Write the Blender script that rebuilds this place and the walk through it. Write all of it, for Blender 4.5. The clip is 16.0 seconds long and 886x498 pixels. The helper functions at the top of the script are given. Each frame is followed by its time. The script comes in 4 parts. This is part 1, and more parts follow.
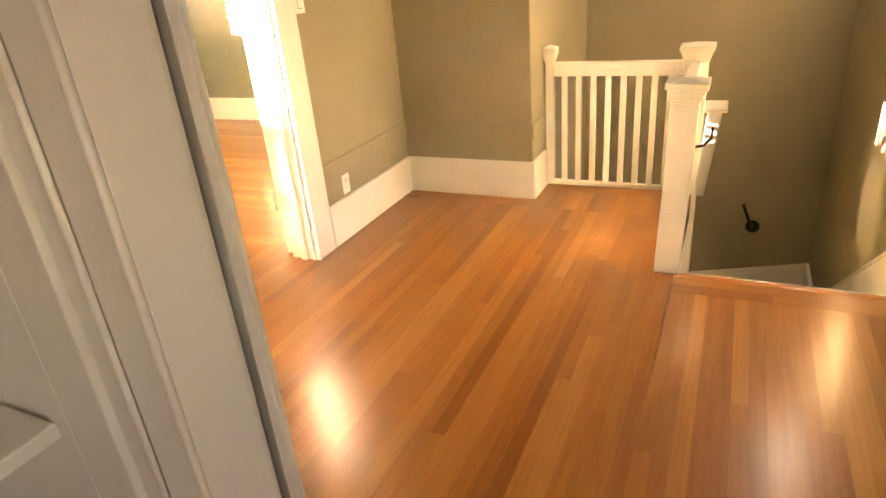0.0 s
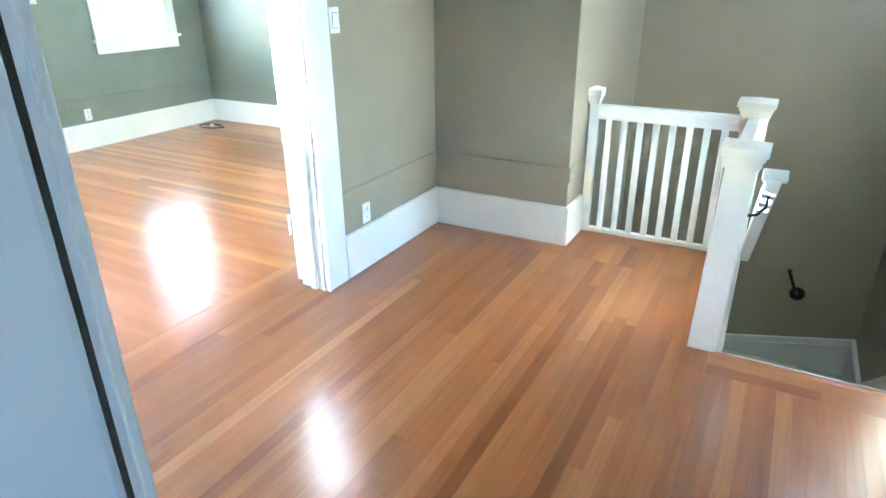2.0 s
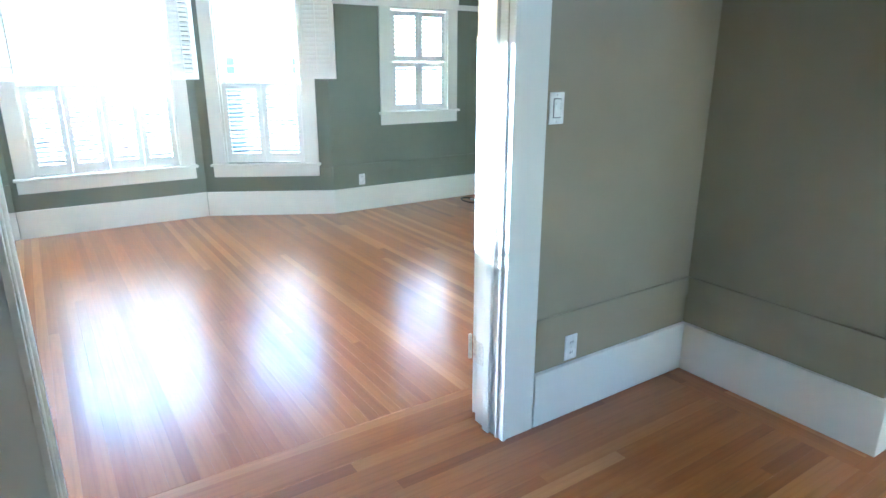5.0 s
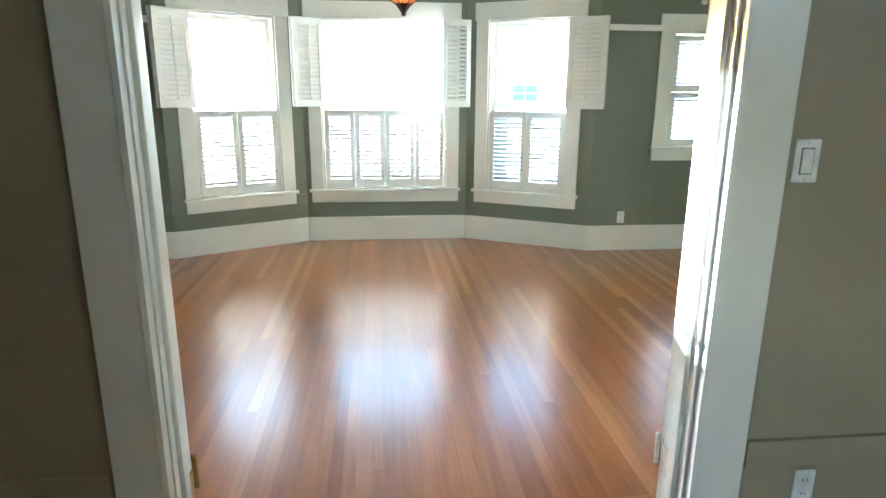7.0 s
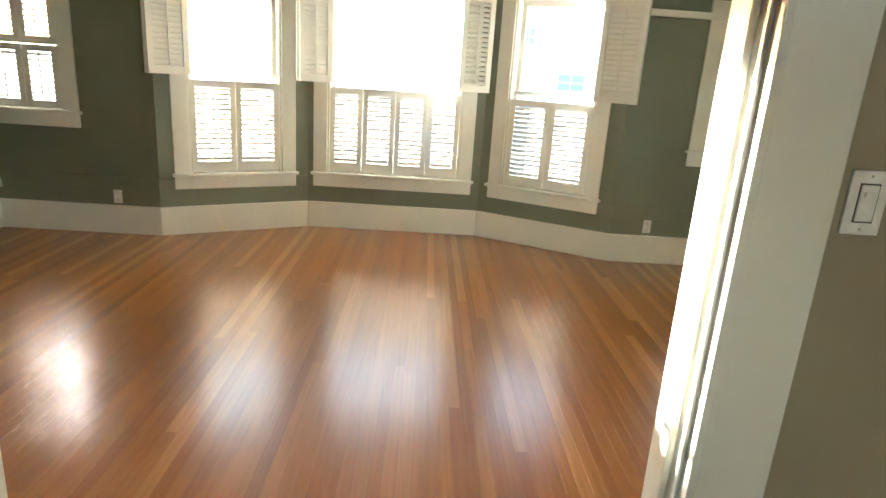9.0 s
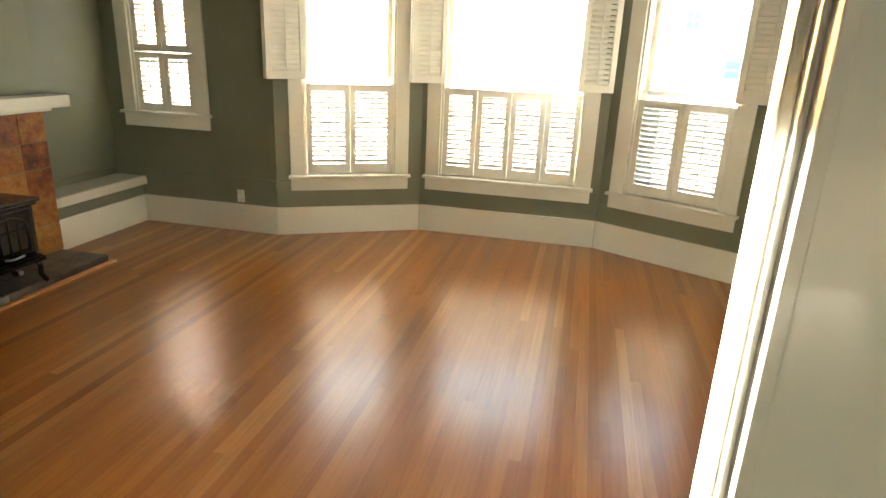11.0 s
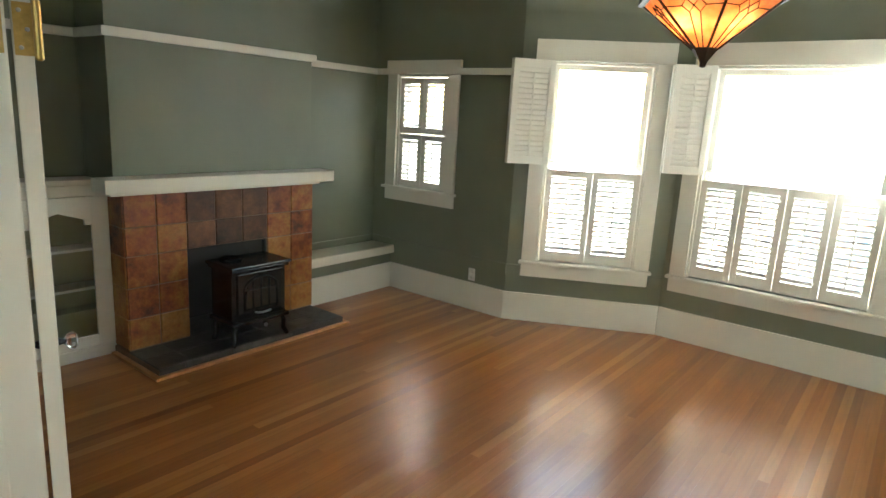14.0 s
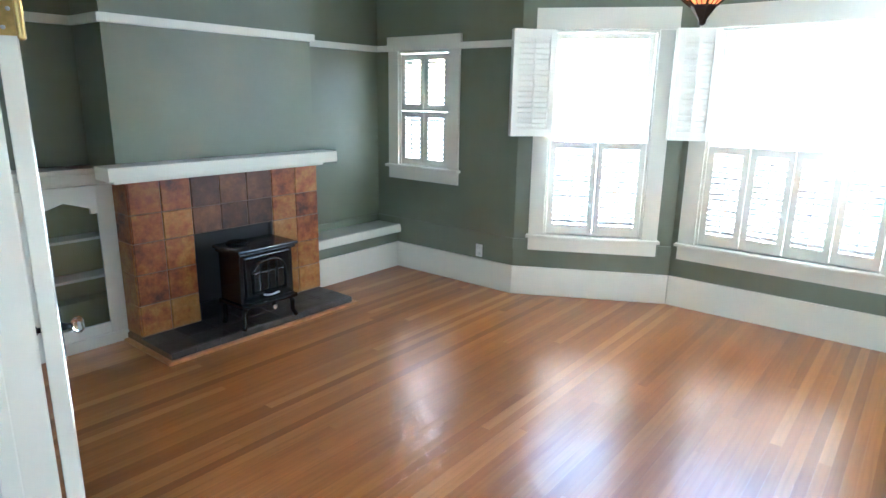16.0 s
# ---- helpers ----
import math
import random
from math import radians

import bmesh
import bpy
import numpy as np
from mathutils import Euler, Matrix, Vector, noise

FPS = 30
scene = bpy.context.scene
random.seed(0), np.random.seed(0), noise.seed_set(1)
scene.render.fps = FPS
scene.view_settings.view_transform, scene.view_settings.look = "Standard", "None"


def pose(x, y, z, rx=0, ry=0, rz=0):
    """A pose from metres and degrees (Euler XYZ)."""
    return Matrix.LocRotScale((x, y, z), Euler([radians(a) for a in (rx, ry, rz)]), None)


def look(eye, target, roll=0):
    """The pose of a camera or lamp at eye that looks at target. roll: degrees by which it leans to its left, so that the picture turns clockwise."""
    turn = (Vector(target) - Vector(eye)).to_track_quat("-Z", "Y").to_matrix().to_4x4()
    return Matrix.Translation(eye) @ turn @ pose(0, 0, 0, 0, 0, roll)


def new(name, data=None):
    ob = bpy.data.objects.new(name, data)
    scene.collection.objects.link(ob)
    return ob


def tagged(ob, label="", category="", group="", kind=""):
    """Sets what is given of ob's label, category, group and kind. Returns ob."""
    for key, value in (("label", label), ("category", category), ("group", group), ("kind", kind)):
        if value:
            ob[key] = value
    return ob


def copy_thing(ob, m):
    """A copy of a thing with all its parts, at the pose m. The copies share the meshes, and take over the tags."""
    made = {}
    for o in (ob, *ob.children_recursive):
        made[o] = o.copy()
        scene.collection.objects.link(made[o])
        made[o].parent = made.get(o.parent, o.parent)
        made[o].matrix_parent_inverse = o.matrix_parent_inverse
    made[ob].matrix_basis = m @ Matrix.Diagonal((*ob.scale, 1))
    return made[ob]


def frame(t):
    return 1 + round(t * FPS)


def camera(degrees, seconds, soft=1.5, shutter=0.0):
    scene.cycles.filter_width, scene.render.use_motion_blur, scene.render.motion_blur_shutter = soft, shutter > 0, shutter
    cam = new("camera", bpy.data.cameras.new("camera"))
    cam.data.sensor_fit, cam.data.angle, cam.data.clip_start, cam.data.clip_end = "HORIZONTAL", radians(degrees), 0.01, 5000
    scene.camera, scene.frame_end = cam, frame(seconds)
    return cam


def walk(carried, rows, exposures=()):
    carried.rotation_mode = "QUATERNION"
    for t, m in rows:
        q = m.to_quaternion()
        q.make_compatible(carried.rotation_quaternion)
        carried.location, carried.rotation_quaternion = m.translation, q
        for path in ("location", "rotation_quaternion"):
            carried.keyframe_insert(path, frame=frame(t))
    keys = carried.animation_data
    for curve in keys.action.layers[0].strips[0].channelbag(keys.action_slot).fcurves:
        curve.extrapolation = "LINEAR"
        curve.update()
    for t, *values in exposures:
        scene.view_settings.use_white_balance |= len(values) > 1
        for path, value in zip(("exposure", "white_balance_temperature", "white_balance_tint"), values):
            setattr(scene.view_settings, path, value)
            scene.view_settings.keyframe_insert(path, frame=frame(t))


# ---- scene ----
cam = camera(71.8, 16.0)
PATH = [
    (0, (0.21, -0.144, 1.436), (-0.593, 1.482, 0.592), -5.2),
    (0.5, (0.217, -0.102, 1.433), (-0.481, 1.559, 0.566), -3.8),
    (1, (0.204, -0.063, 1.447), (-0.467, 1.626, 0.614), -2.3),
    (1.5, (0.198, 0.021, 1.455), (-0.496, 1.71, 0.639), -2.6),
    (2, (0.144, 0.11, 1.479), (-0.75, 1.711, 0.683), -0.6),
    (2.5, (0.109, 0.223, 1.477), (-0.799, 1.835, 0.718), -1.3),
    (3, (0.019, 0.367, 1.489), (-0.864, 2.02, 0.79), -0.3),
    (3.5, (-0.032, 0.496, 1.485), (-1.051, 2.078, 0.806), -1.3),
    (4, (-0.015, 0.668, 1.481), (-1.359, 2.009, 0.851), -0.8),
    (6.3, (-0.226, 1.195, 1.486), (-2.048, 1.844, 0.977), 0.1),
    (6.5, (-0.234, 1.257, 1.497), (-2.111, 1.731, 0.995), 0.2),
    (7, (-0.247, 1.406, 1.502), (-2.173, 1.606, 1.0), 0.4),
    (7.5, (-0.301, 1.486, 1.49), (-2.223, 1.702, 0.983), 0.0),
    (8, (-0.455, 1.567, 1.489), (-2.373, 1.74, 0.95), 2.7),
    (8.5, (-0.632, 1.651, 1.501), (-2.553, 1.741, 0.95), 4.2),
    (8.7, (-0.68, 1.693, 1.5), (-2.599, 1.793, 0.947), 4.2),
    (10.8, (-1.02, 2.071, 1.577), (-2.886, 1.659, 0.986), 0.7),
    (11, (-1.084, 2.093, 1.611), (-2.943, 1.687, 0.996), 2.5),
    (11.5, (-1.244, 2.108, 1.614), (-3.047, 1.536, 0.965), 4.7),
    (12, (-1.362, 2.142, 1.632), (-3.157, 1.439, 1.099), 3.7),
    (12.5, (-1.43, 2.176, 1.672), (-3.184, 1.302, 1.272), 3.3),
    (13, (-1.484, 2.192, 1.683), (-3.147, 1.145, 1.313), 3.9),
    (13.5, (-1.511, 2.207, 1.684), (-3.067, 1.016, 1.284), 3.5),
    (14, (-1.523, 2.229, 1.679), (-3.066, 1.03, 1.255), 3.2),
    (14.5, (-1.515, 2.241, 1.669), (-3.02, 0.998, 1.232), 2.2),
    (15, (-1.523, 2.243, 1.664), (-3.029, 1.008, 1.21), 1.9),
    (15.5, (-1.534, 2.253, 1.654), (-3.041, 1.025, 1.185), 1.3),
    (16, (-1.55, 2.254, 1.65), (-3.061, 1.038, 1.162), 0.9),
]
EXPOSURES = [(0.0, 6.3, 10000, 30), (0.4, 6.4, 4500, 0), (0.8, 6.4, 4450, 2), (1.5, 6.45, 4300, 6), (3.0, 6.4, 4200, 7), (4.0, 6.0, 4150, 8), (6.3, 4.7, 4300, 4), (7.0, 4.65, 4800, 4), (8.5, 4.4, 5700, 7), (11.0, 4.35, 6600, 8), (13.0, 4.15, 6500, 8), (14.0, 4.15, 5450, 5), (15.0, 4.45, 4800, 5), (16.0, 4.98, 4450, 7)]
walk(cam, [(t, look(eye, target, roll)) for t, eye, target, roll in PATH], EXPOSURES)

# ---------- world and sun ----------
SUN_EL, SUN_DIR = 6.4, Vector((-0.894, -0.447, 0))      # towards the sun
world = bpy.data.worlds.new("world")
scene.world = world
world.use_nodes = True
wn = world.node_tree.nodes
sky = wn.new("ShaderNodeTexSky")
sky.sky_type = "NISHITA"
sky.sun_disc = False
sky.sun_elevation = radians(SUN_EL)
sky.sun_rotation = math.atan2(SUN_DIR.x, SUN_DIR.y)
sky.air_density, sky.dust_density, sky.ozone_density = 1.0, 1.0, 1.5
world.node_tree.links.new(sky.outputs[0], wn["Background"].inputs[0])
wn["Background"].inputs[1].default_value = 0.15

sun_data = bpy.data.lights.new("sun", "SUN")
sun_data.energy, sun_data.angle, sun_data.color = 5.0, radians(0.6), (1.0, 0.93, 0.82)
sun = new("sun", sun_data)
sun_way = Vector((SUN_DIR.x * math.cos(radians(SUN_EL)), SUN_DIR.y * math.cos(radians(SUN_EL)), math.sin(radians(SUN_EL))))
sun.matrix_world = look(sun_way * 30, (0, 0, 0))

for place, aim, wide, high, power, tint in (((1.2, -1.23, 1.5), (-0.7, 0.3, 1.0), 0.4, 0.6, 0.18, (0.98, 0.95, 0.98)), ((3.50, 1.45, 1.5), (-1.0, 2.3, 1.1), 0.9, 1.0, 0.065, (1.0, 0.94, 0.86)), ((0.99, 4.2, 2.32), (-0.3, 4.2, 0.6), 0.8, 0.35, 0.4, (1.0, 0.98, 0.92))):
    fill_lamp = bpy.data.lights.new("opening_fill", "AREA")      # fill lamps added in unseen openings to brighten entry, hall and stairwell
    fill_lamp.shape, fill_lamp.size, fill_lamp.size_y, fill_lamp.energy, fill_lamp.color = "RECTANGLE", wide, high, power, tint
    new("opening_fill", fill_lamp).matrix_world = look(place, aim)

# ---------- materials ----------
def srgb(r, g, b):
    return tuple(((c / 255 + 0.055) / 1.055) ** 2.4 if c > 10 else c / 255 / 12.92 for c in (r, g, b)) + (1.0,)


def shader(name):
    m = bpy.data.materials.new(name)
    m.use_nodes = True
    nt = m.node_tree
    return m, nt, nt.nodes["Principled BSDF"]


def noise_node(nt, vec, scale, detail=4.0, rough=0.55):
    n = nt.nodes.new("ShaderNodeTexNoise")
    n.inputs["Scale"].default_value, n.inputs["Detail"].default_value, n.inputs["Roughness"].default_value = scale, detail, rough
    if vec is not None:
        nt.links.new(vec, n.inputs["Vector"])
    return n


def ramp_node(nt, fac, stops):
    r = nt.nodes.new("ShaderNodeValToRGB")
    el = r.color_ramp.elements
    while len(el) < len(stops):
        el.new(0.5)
    for e, (p, c) in zip(el, stops):
        e.position, e.color = p, c
    nt.links.new(fac, r.inputs[0])
    return r


def mix_node(nt, a, b, fac, kind="MIX"):
    m = nt.nodes.new("ShaderNodeMix")
    m.data_type, m.blend_type = "RGBA", kind
    for s, v in ((0, fac), (6, a), (7, b)):
        if isinstance(v, (int, float)):
            m.inputs[s].default_value = v
        elif isinstance(v, tuple):
            m.inputs[s].default_value = v
        else:
            nt.links.new(v, m.inputs[s])
    return m.outputs[2]


def bump(nt, bsdf, height, strength, dist=0.002):
    b = nt.nodes.new("ShaderNodeBump")
    b.inputs["Strength"].default_value, b.inputs["Distance"].default_value = strength, dist
    nt.links.new(height, b.inputs["Height"])
    nt.links.new(b.outputs[0], bsdf.inputs["Normal"])


def paint(name, colour, rough=0.45, orange=0.12, spread=0.10, coat=0.0):
    """Wall or trim paint: a slightly mottled colour with roller texture."""
    m, nt, b = shader(name)
    geo = nt.nodes.new("ShaderNodeNewGeometry")
    big = noise_node(nt, geo.outputs["Position"], 1.3, 5)
    fine = noise_node(nt, geo.outputs["Position"], 190, 2)
    dark = tuple(c * (1 - spread) for c in colour[:3]) + (1,)
    light = tuple(min(1, c * (1 + spread)) for c in colour[:3]) + (1,)
    r = ramp_node(nt, big.outputs[0], [(0.3, dark), (0.7, light)])
    nt.links.new(r.outputs[0], b.inputs["Base Color"])
    rr = nt.nodes.new("ShaderNodeMapRange")
    rr.inputs["To Min"].default_value, rr.inputs["To Max"].default_value = rough - 0.07, rough + 0.07
    nt.links.new(big.outputs[0], rr.inputs[0])
    nt.links.new(rr.outputs[0], b.inputs["Roughness"])
    bump(nt, b, fine.outputs[0], orange, 0.0012)
    b.inputs["Coat Weight"].default_value = coat
    return m


def wood_floor(name):
    """Varnished fir strip: tone varies from board to board, with long grain, cathedral figure and dark flecks."""
    m, nt, b = shader(name)
    tc, info = nt.nodes.new("ShaderNodeTexCoord"), nt.nodes.new("ShaderNodeObjectInfo")
    off = nt.nodes.new("ShaderNodeVectorMath")
    off.operation = "SCALE"
    off.inputs[0].default_value = (37.0, 91.0, 13.0)
    nt.links.new(info.outputs["Random"], off.inputs["Scale"])
    add = nt.nodes.new("ShaderNodeVectorMath")
    nt.links.new(tc.outputs["Object"], add.inputs[0])
    nt.links.new(off.outputs[0], add.inputs[1])
    mp = nt.nodes.new("ShaderNodeMapping")
    mp.inputs["Scale"].default_value = (0.8, 9.0, 9.0)
    nt.links.new(add.outputs[0], mp.inputs[0])
    grain = noise_node(nt, mp.outputs[0], 3.2, 6, 0.62)
    mp2 = nt.nodes.new("ShaderNodeMapping")
    mp2.inputs["Scale"].default_value = (0.5, 9.0, 9.0)
    nt.links.new(add.outputs[0], mp2.inputs[0])
    wave = nt.nodes.new("ShaderNodeTexWave")
    wave.wave_type, wave.bands_direction = "BANDS", "Y"
    wave.inputs["Scale"].default_value, wave.inputs["Distortion"].default_value, wave.inputs["Detail"].default_value = 1.3, 9.0, 3.0
    wave.inputs["Detail Scale"].default_value = 0.6
    nt.links.new(mp2.outputs[0], wave.inputs[0])
    tone = ramp_node(nt, info.outputs["Random"], [(0.0, (0.24, 0.082, 0.018, 1)), (0.10, (0.30, 0.108, 0.025, 1)), (0.68, (0.365, 0.139, 0.033, 1)), (0.88, (0.41, 0.171, 0.044, 1)), (1.0, (0.49, 0.235, 0.075, 1))])
    g = ramp_node(nt, grain.outputs[0], [(0.28, (0.74, 0.68, 0.62, 1)), (0.5, (0.98, 0.97, 0.95, 1)), (0.72, (1.08, 1.07, 1.04, 1))])
    c1 = mix_node(nt, tone.outputs[0], g.outputs[0], 0.75, "MULTIPLY")
    w = ramp_node(nt, wave.outputs[1], [(0.0, (0.72, 0.66, 0.6, 1)), (0.35, (1, 1, 1, 1)), (1.0, (1.05, 1.04, 1.02, 1))])
    c2 = mix_node(nt, c1, w.outputs[0], 0.2, "MULTIPLY")
    big = noise_node(nt, tc.outputs["Object"], 0.9, 3)
    big2 = ramp_node(nt, big.outputs[0], [(0.3, (0.92, 0.9, 0.88, 1)), (0.7, (1.05, 1.05, 1.05, 1))])
    c3 = mix_node(nt, c2, big2.outputs[0], 1.0, "MULTIPLY")
    nt.links.new(c3, b.inputs["Base Color"])
    rr = nt.nodes.new("ShaderNodeMapRange")
    rr.inputs["To Min"].default_value, rr.inputs["To Max"].default_value = 0.27, 0.33
    nt.links.new(grain.outputs[0], rr.inputs[0])
    nt.links.new(rr.outputs[0], b.inputs["Roughness"])
    b.inputs["Coat Weight"].default_value, b.inputs["Coat Roughness"].default_value = 0.6, 0.21
    b.inputs["Specular IOR Level"].default_value = 0.45
    cup = nt.nodes.new("ShaderNodeMapping")
    cup.inputs["Scale"].default_value = (16.0, 9.0, 9.0)
    nt.links.new(add.outputs[0], cup.inputs[0])
    swell = noise_node(nt, cup.outputs[0], 2.0, 2)
    b.inputs["Specular Tint"].default_value = (1.0, 0.78, 0.55, 1)      # amber varnish
    bump(nt, b, swell.outputs[0], 0.055, 0.001)
    return m


def slate(name, stops, rough=0.5, scale=9.0, var=1.0, relief=0.5):
    """Riven tile: blotchy colour that differs from piece to piece."""
    m, nt, b = shader(name)
    geo, info = nt.nodes.new("ShaderNodeNewGeometry"), nt.nodes.new("ShaderNodeObjectInfo")
    n1 = noise_node(nt, geo.outputs["Position"], scale, 7, 0.65)
    n2 = noise_node(nt, geo.outputs["Position"], scale * 5, 5, 0.6)
    sc = nt.nodes.new("ShaderNodeMath")
    sc.operation = "MULTIPLY_ADD"
    sc.inputs[1].default_value, sc.inputs[2].default_value = 0.34 * var, -0.17 * var
    nt.links.new(info.outputs["Random"], sc.inputs[0])
    ad = nt.nodes.new("ShaderNodeMath")
    nt.links.new(n1.outputs[0], ad.inputs[0])
    nt.links.new(sc.outputs[0], ad.inputs[1])
    r = ramp_node(nt, ad.outputs[0], stops)
    f2 = ramp_node(nt, n2.outputs[0], [(0.35, (0.7, 0.68, 0.66, 1)), (0.65, (1.1, 1.1, 1.1, 1))])
    nt.links.new(mix_node(nt, r.outputs[0], f2.outputs[0], 0.6, "MULTIPLY"), b.inputs["Base Color"])
    b.inputs["Roughness"].default_value = rough
    bump(nt, b, n2.outputs[0], relief, 0.004)
    return m


def plain(name, colour, rough=0.5, metal=0.0, grain=60.0, relief=0.1):
    m, nt, b = shader(name)
    geo = nt.nodes.new("ShaderNodeNewGeometry")
    n = noise_node(nt, geo.outputs["Position"], grain, 4)
    r = ramp_node(nt, n.outputs[0], [(0.3, tuple(c * 0.82 for c in colour[:3]) + (1,)), (0.7, tuple(min(1, c * 1.12) for c in colour[:3]) + (1,))])
    nt.links.new(r.outputs[0], b.inputs["Base Color"])
    b.inputs["Roughness"].default_value, b.inputs["Metallic"].default_value = rough, metal
    bump(nt, b, n.outputs[0], relief, 0.001)
    return m


def glass(name):
    """Solid clear glass, for knobs."""
    m, nt, b = shader(name)
    b.inputs["Base Color"].default_value = (1, 1, 1, 1)
    b.inputs["Roughness"].default_value, b.inputs["Transmission Weight"].default_value, b.inputs["IOR"].default_value = 0.0, 1.0, 1.5
    return m


def pane_glass(name):
    """A thin pane: clear, with the gloss of glass."""
    m, nt, b = shader(name)
    clear, gloss, fr, mx = (nt.nodes.new(k) for k in ("ShaderNodeBsdfTransparent", "ShaderNodeBsdfGlossy", "ShaderNodeFresnel", "ShaderNodeMixShader"))
    clear.inputs[0].default_value = (0.97, 0.98, 0.975, 1)
    gloss.inputs["Roughness"].default_value, fr.inputs[0].default_value = 0.02, 1.5
    for a, o, i in ((fr, 0, 0), (clear, 0, 1), (gloss, 0, 2)):
        nt.links.new(a.outputs[o], mx.inputs[i])
    nt.links.new(mx.outputs[0], nt.nodes["Material Output"].inputs[0])
    nt.nodes.remove(b)
    return m


# the hall's warm, dim light is put into this tone of the wall paint
WALL_HALL = paint("hall_wall_warm_lit_paint", (0.31, 0.266, 0.168, 1), 0.5)
WALL_LIVING = paint("living_wall_paint", (0.195, 0.21, 0.152, 1), 0.42)
# paler than the walls: the seat's gloss reflection is put into the colour
BENCH_TOP = paint("bench_top_sheen_paint", (0.40, 0.41, 0.33, 1), 0.3)
CABINET_BACK = paint("cabinet_back_paint", (0.34, 0.325, 0.215, 1), 0.5)
CEILING = paint("ceiling_paint", (0.62, 0.60, 0.53, 1), 0.6)
TRIM = paint("white_trim_paint", (0.80, 0.778, 0.69, 1), 0.32, 0.06, 0.04, 0.15)
SHUTTER = paint("shutter_paint", (0.80, 0.775, 0.70, 1), 0.38, 0.03, 0.03)
FLOOR_WOOD = wood_floor("floor_wood")
SUBFLOOR = plain("dark_joint", (0.045, 0.022, 0.010), 0.8)
TILE = slate("copper_slate", [(0.22, (0.08, 0.026, 0.014, 1)), (0.36, (0.25, 0.07, 0.024, 1)), (0.48, (0.36, 0.125, 0.034, 1)), (0.58, (0.42, 0.19, 0.045, 1)), (0.68, (0.45, 0.225, 0.062, 1)), (0.82, (0.50, 0.31, 0.13, 1))], 0.38, 9.0, 0.95, 0.7)
SOOT_TILE = slate("sooty_slate", [(0.2, (0.03, 0.017, 0.012, 1)), (0.5, (0.12, 0.05, 0.026, 1)), (0.8, (0.25, 0.11, 0.045, 1))], 0.45)
GROUT = plain("grout", (0.24, 0.165, 0.11), 0.85)
EDGE_OAK = plain("edge_oak", (0.50, 0.23, 0.075), 0.35, 0.0, 30)
DARK_SLATE = slate("dark_slate", [(0.2, (0.020, 0.018, 0.016, 1)), (0.5, (0.058, 0.050, 0.044, 1)), (0.85, (0.13, 0.112, 0.095, 1))], 0.42, 7.0, 0.5)
IRON = plain("black_enamel_iron", (0.005, 0.005, 0.005), 0.16, 0.0, 90, 0.06)
IRON.node_tree.nodes["Principled BSDF"].inputs["Specular IOR Level"].default_value = 0.3
FIREBLACK = plain("soot_black", (0.018, 0.018, 0.017), 0.7, 0.0, 7)
BRASS = plain("aged_brass", (0.62, 0.42, 0.14), 0.3, 1.0)
PALE_BRASS = plain("painted_over_brass", (0.72, 0.68, 0.56), 0.45, 0.25)
CARPET = plain("worn_stair_covering", (0.36, 0.33, 0.25), 0.9, 0.0, 120, 0.4)
BLACK_METAL = plain("black_metal", (0.015, 0.013, 0.012), 0.4, 0.6)
PLATE = plain("white_plastic", (0.82, 0.81, 0.77), 0.35, 0.0, 20, 0.02)
PLATE_DARK = plain("slot_dark", (0.05, 0.05, 0.05), 0.5)
CLEAR = pane_glass("window_glass")
CRYSTAL = glass("crystal_glass")
BRONZE = plain("bronze_metal", (0.045, 0.03, 0.02), 0.45, 0.7)
CABLE = plain("cable_rubber", (0.05, 0.03, 0.025), 0.5)
STEEL = plain("steel", (0.6, 0.58, 0.55), 0.3, 1.0)

AMBER, _nt, _b = shader("amber_art_glass")
_geo = _nt.nodes.new("ShaderNodeNewGeometry")
_n = noise_node(_nt, _geo.outputs["Position"], 14, 5)
_r = ramp_node(_nt, _n.outputs[0], [(0.3, (0.76, 0.33, 0.12, 1)), (0.5, (0.92, 0.53, 0.25, 1)), (0.75, (0.97, 0.72, 0.45, 1))])
_nt.links.new(_r.outputs[0], _b.inputs["Base Color"])
_b.inputs["Roughness"].default_value = 0.55
_b.inputs["Specular IOR Level"].default_value = 0.2
_tr, _mx = _nt.nodes.new("ShaderNodeBsdfTranslucent"), _nt.nodes.new("ShaderNodeMixShader")
_nt.links.new(_r.outputs[0], _tr.inputs[0])
_mx.inputs[0].default_value = 0.7
for _src, _k in ((_b, 1), (_tr, 2)):
    _nt.links.new(_src.outputs[0], _mx.inputs[_k])
_nt.links.new(_mx.outputs[0], _nt.nodes["Material Output"].inputs[0])
BULB, _nt, _b = shader("warm_bulb")
_b.inputs["Base Color"].default_value = (1.0, 0.8, 0.5, 1)
_b.inputs["Emission Color"].default_value = (1.0, 0.64, 0.34, 1)
_b.inputs["Emission Strength"].default_value = 3.4

# ---------- mesh helpers ----------
def mesh_from(bm, name, material, smooth=False):
    me = bpy.data.meshes.new(name)
    bm.normal_update()
    bm.to_mesh(me)
    bm.free()
    if material:
        me.materials.append(material)
    if smooth:
        for p in me.polygons:
            p.use_smooth = True
    return me


def part(name, bm, material, parent=None, label="", at=None, smooth=False):
    ob = new(name, mesh_from(bm, name, material, smooth))
    if parent is not None:
        ob.parent = parent
    if at is not None:
        ob.matrix_local = at
    if label:
        ob["label"] = label
    return ob


def thing(name, m, label, category, group="", kind=""):
    ob = new(name)
    ob.empty_display_size = 0.1
    ob.matrix_world = m
    return tagged(ob, label, category, group, kind)


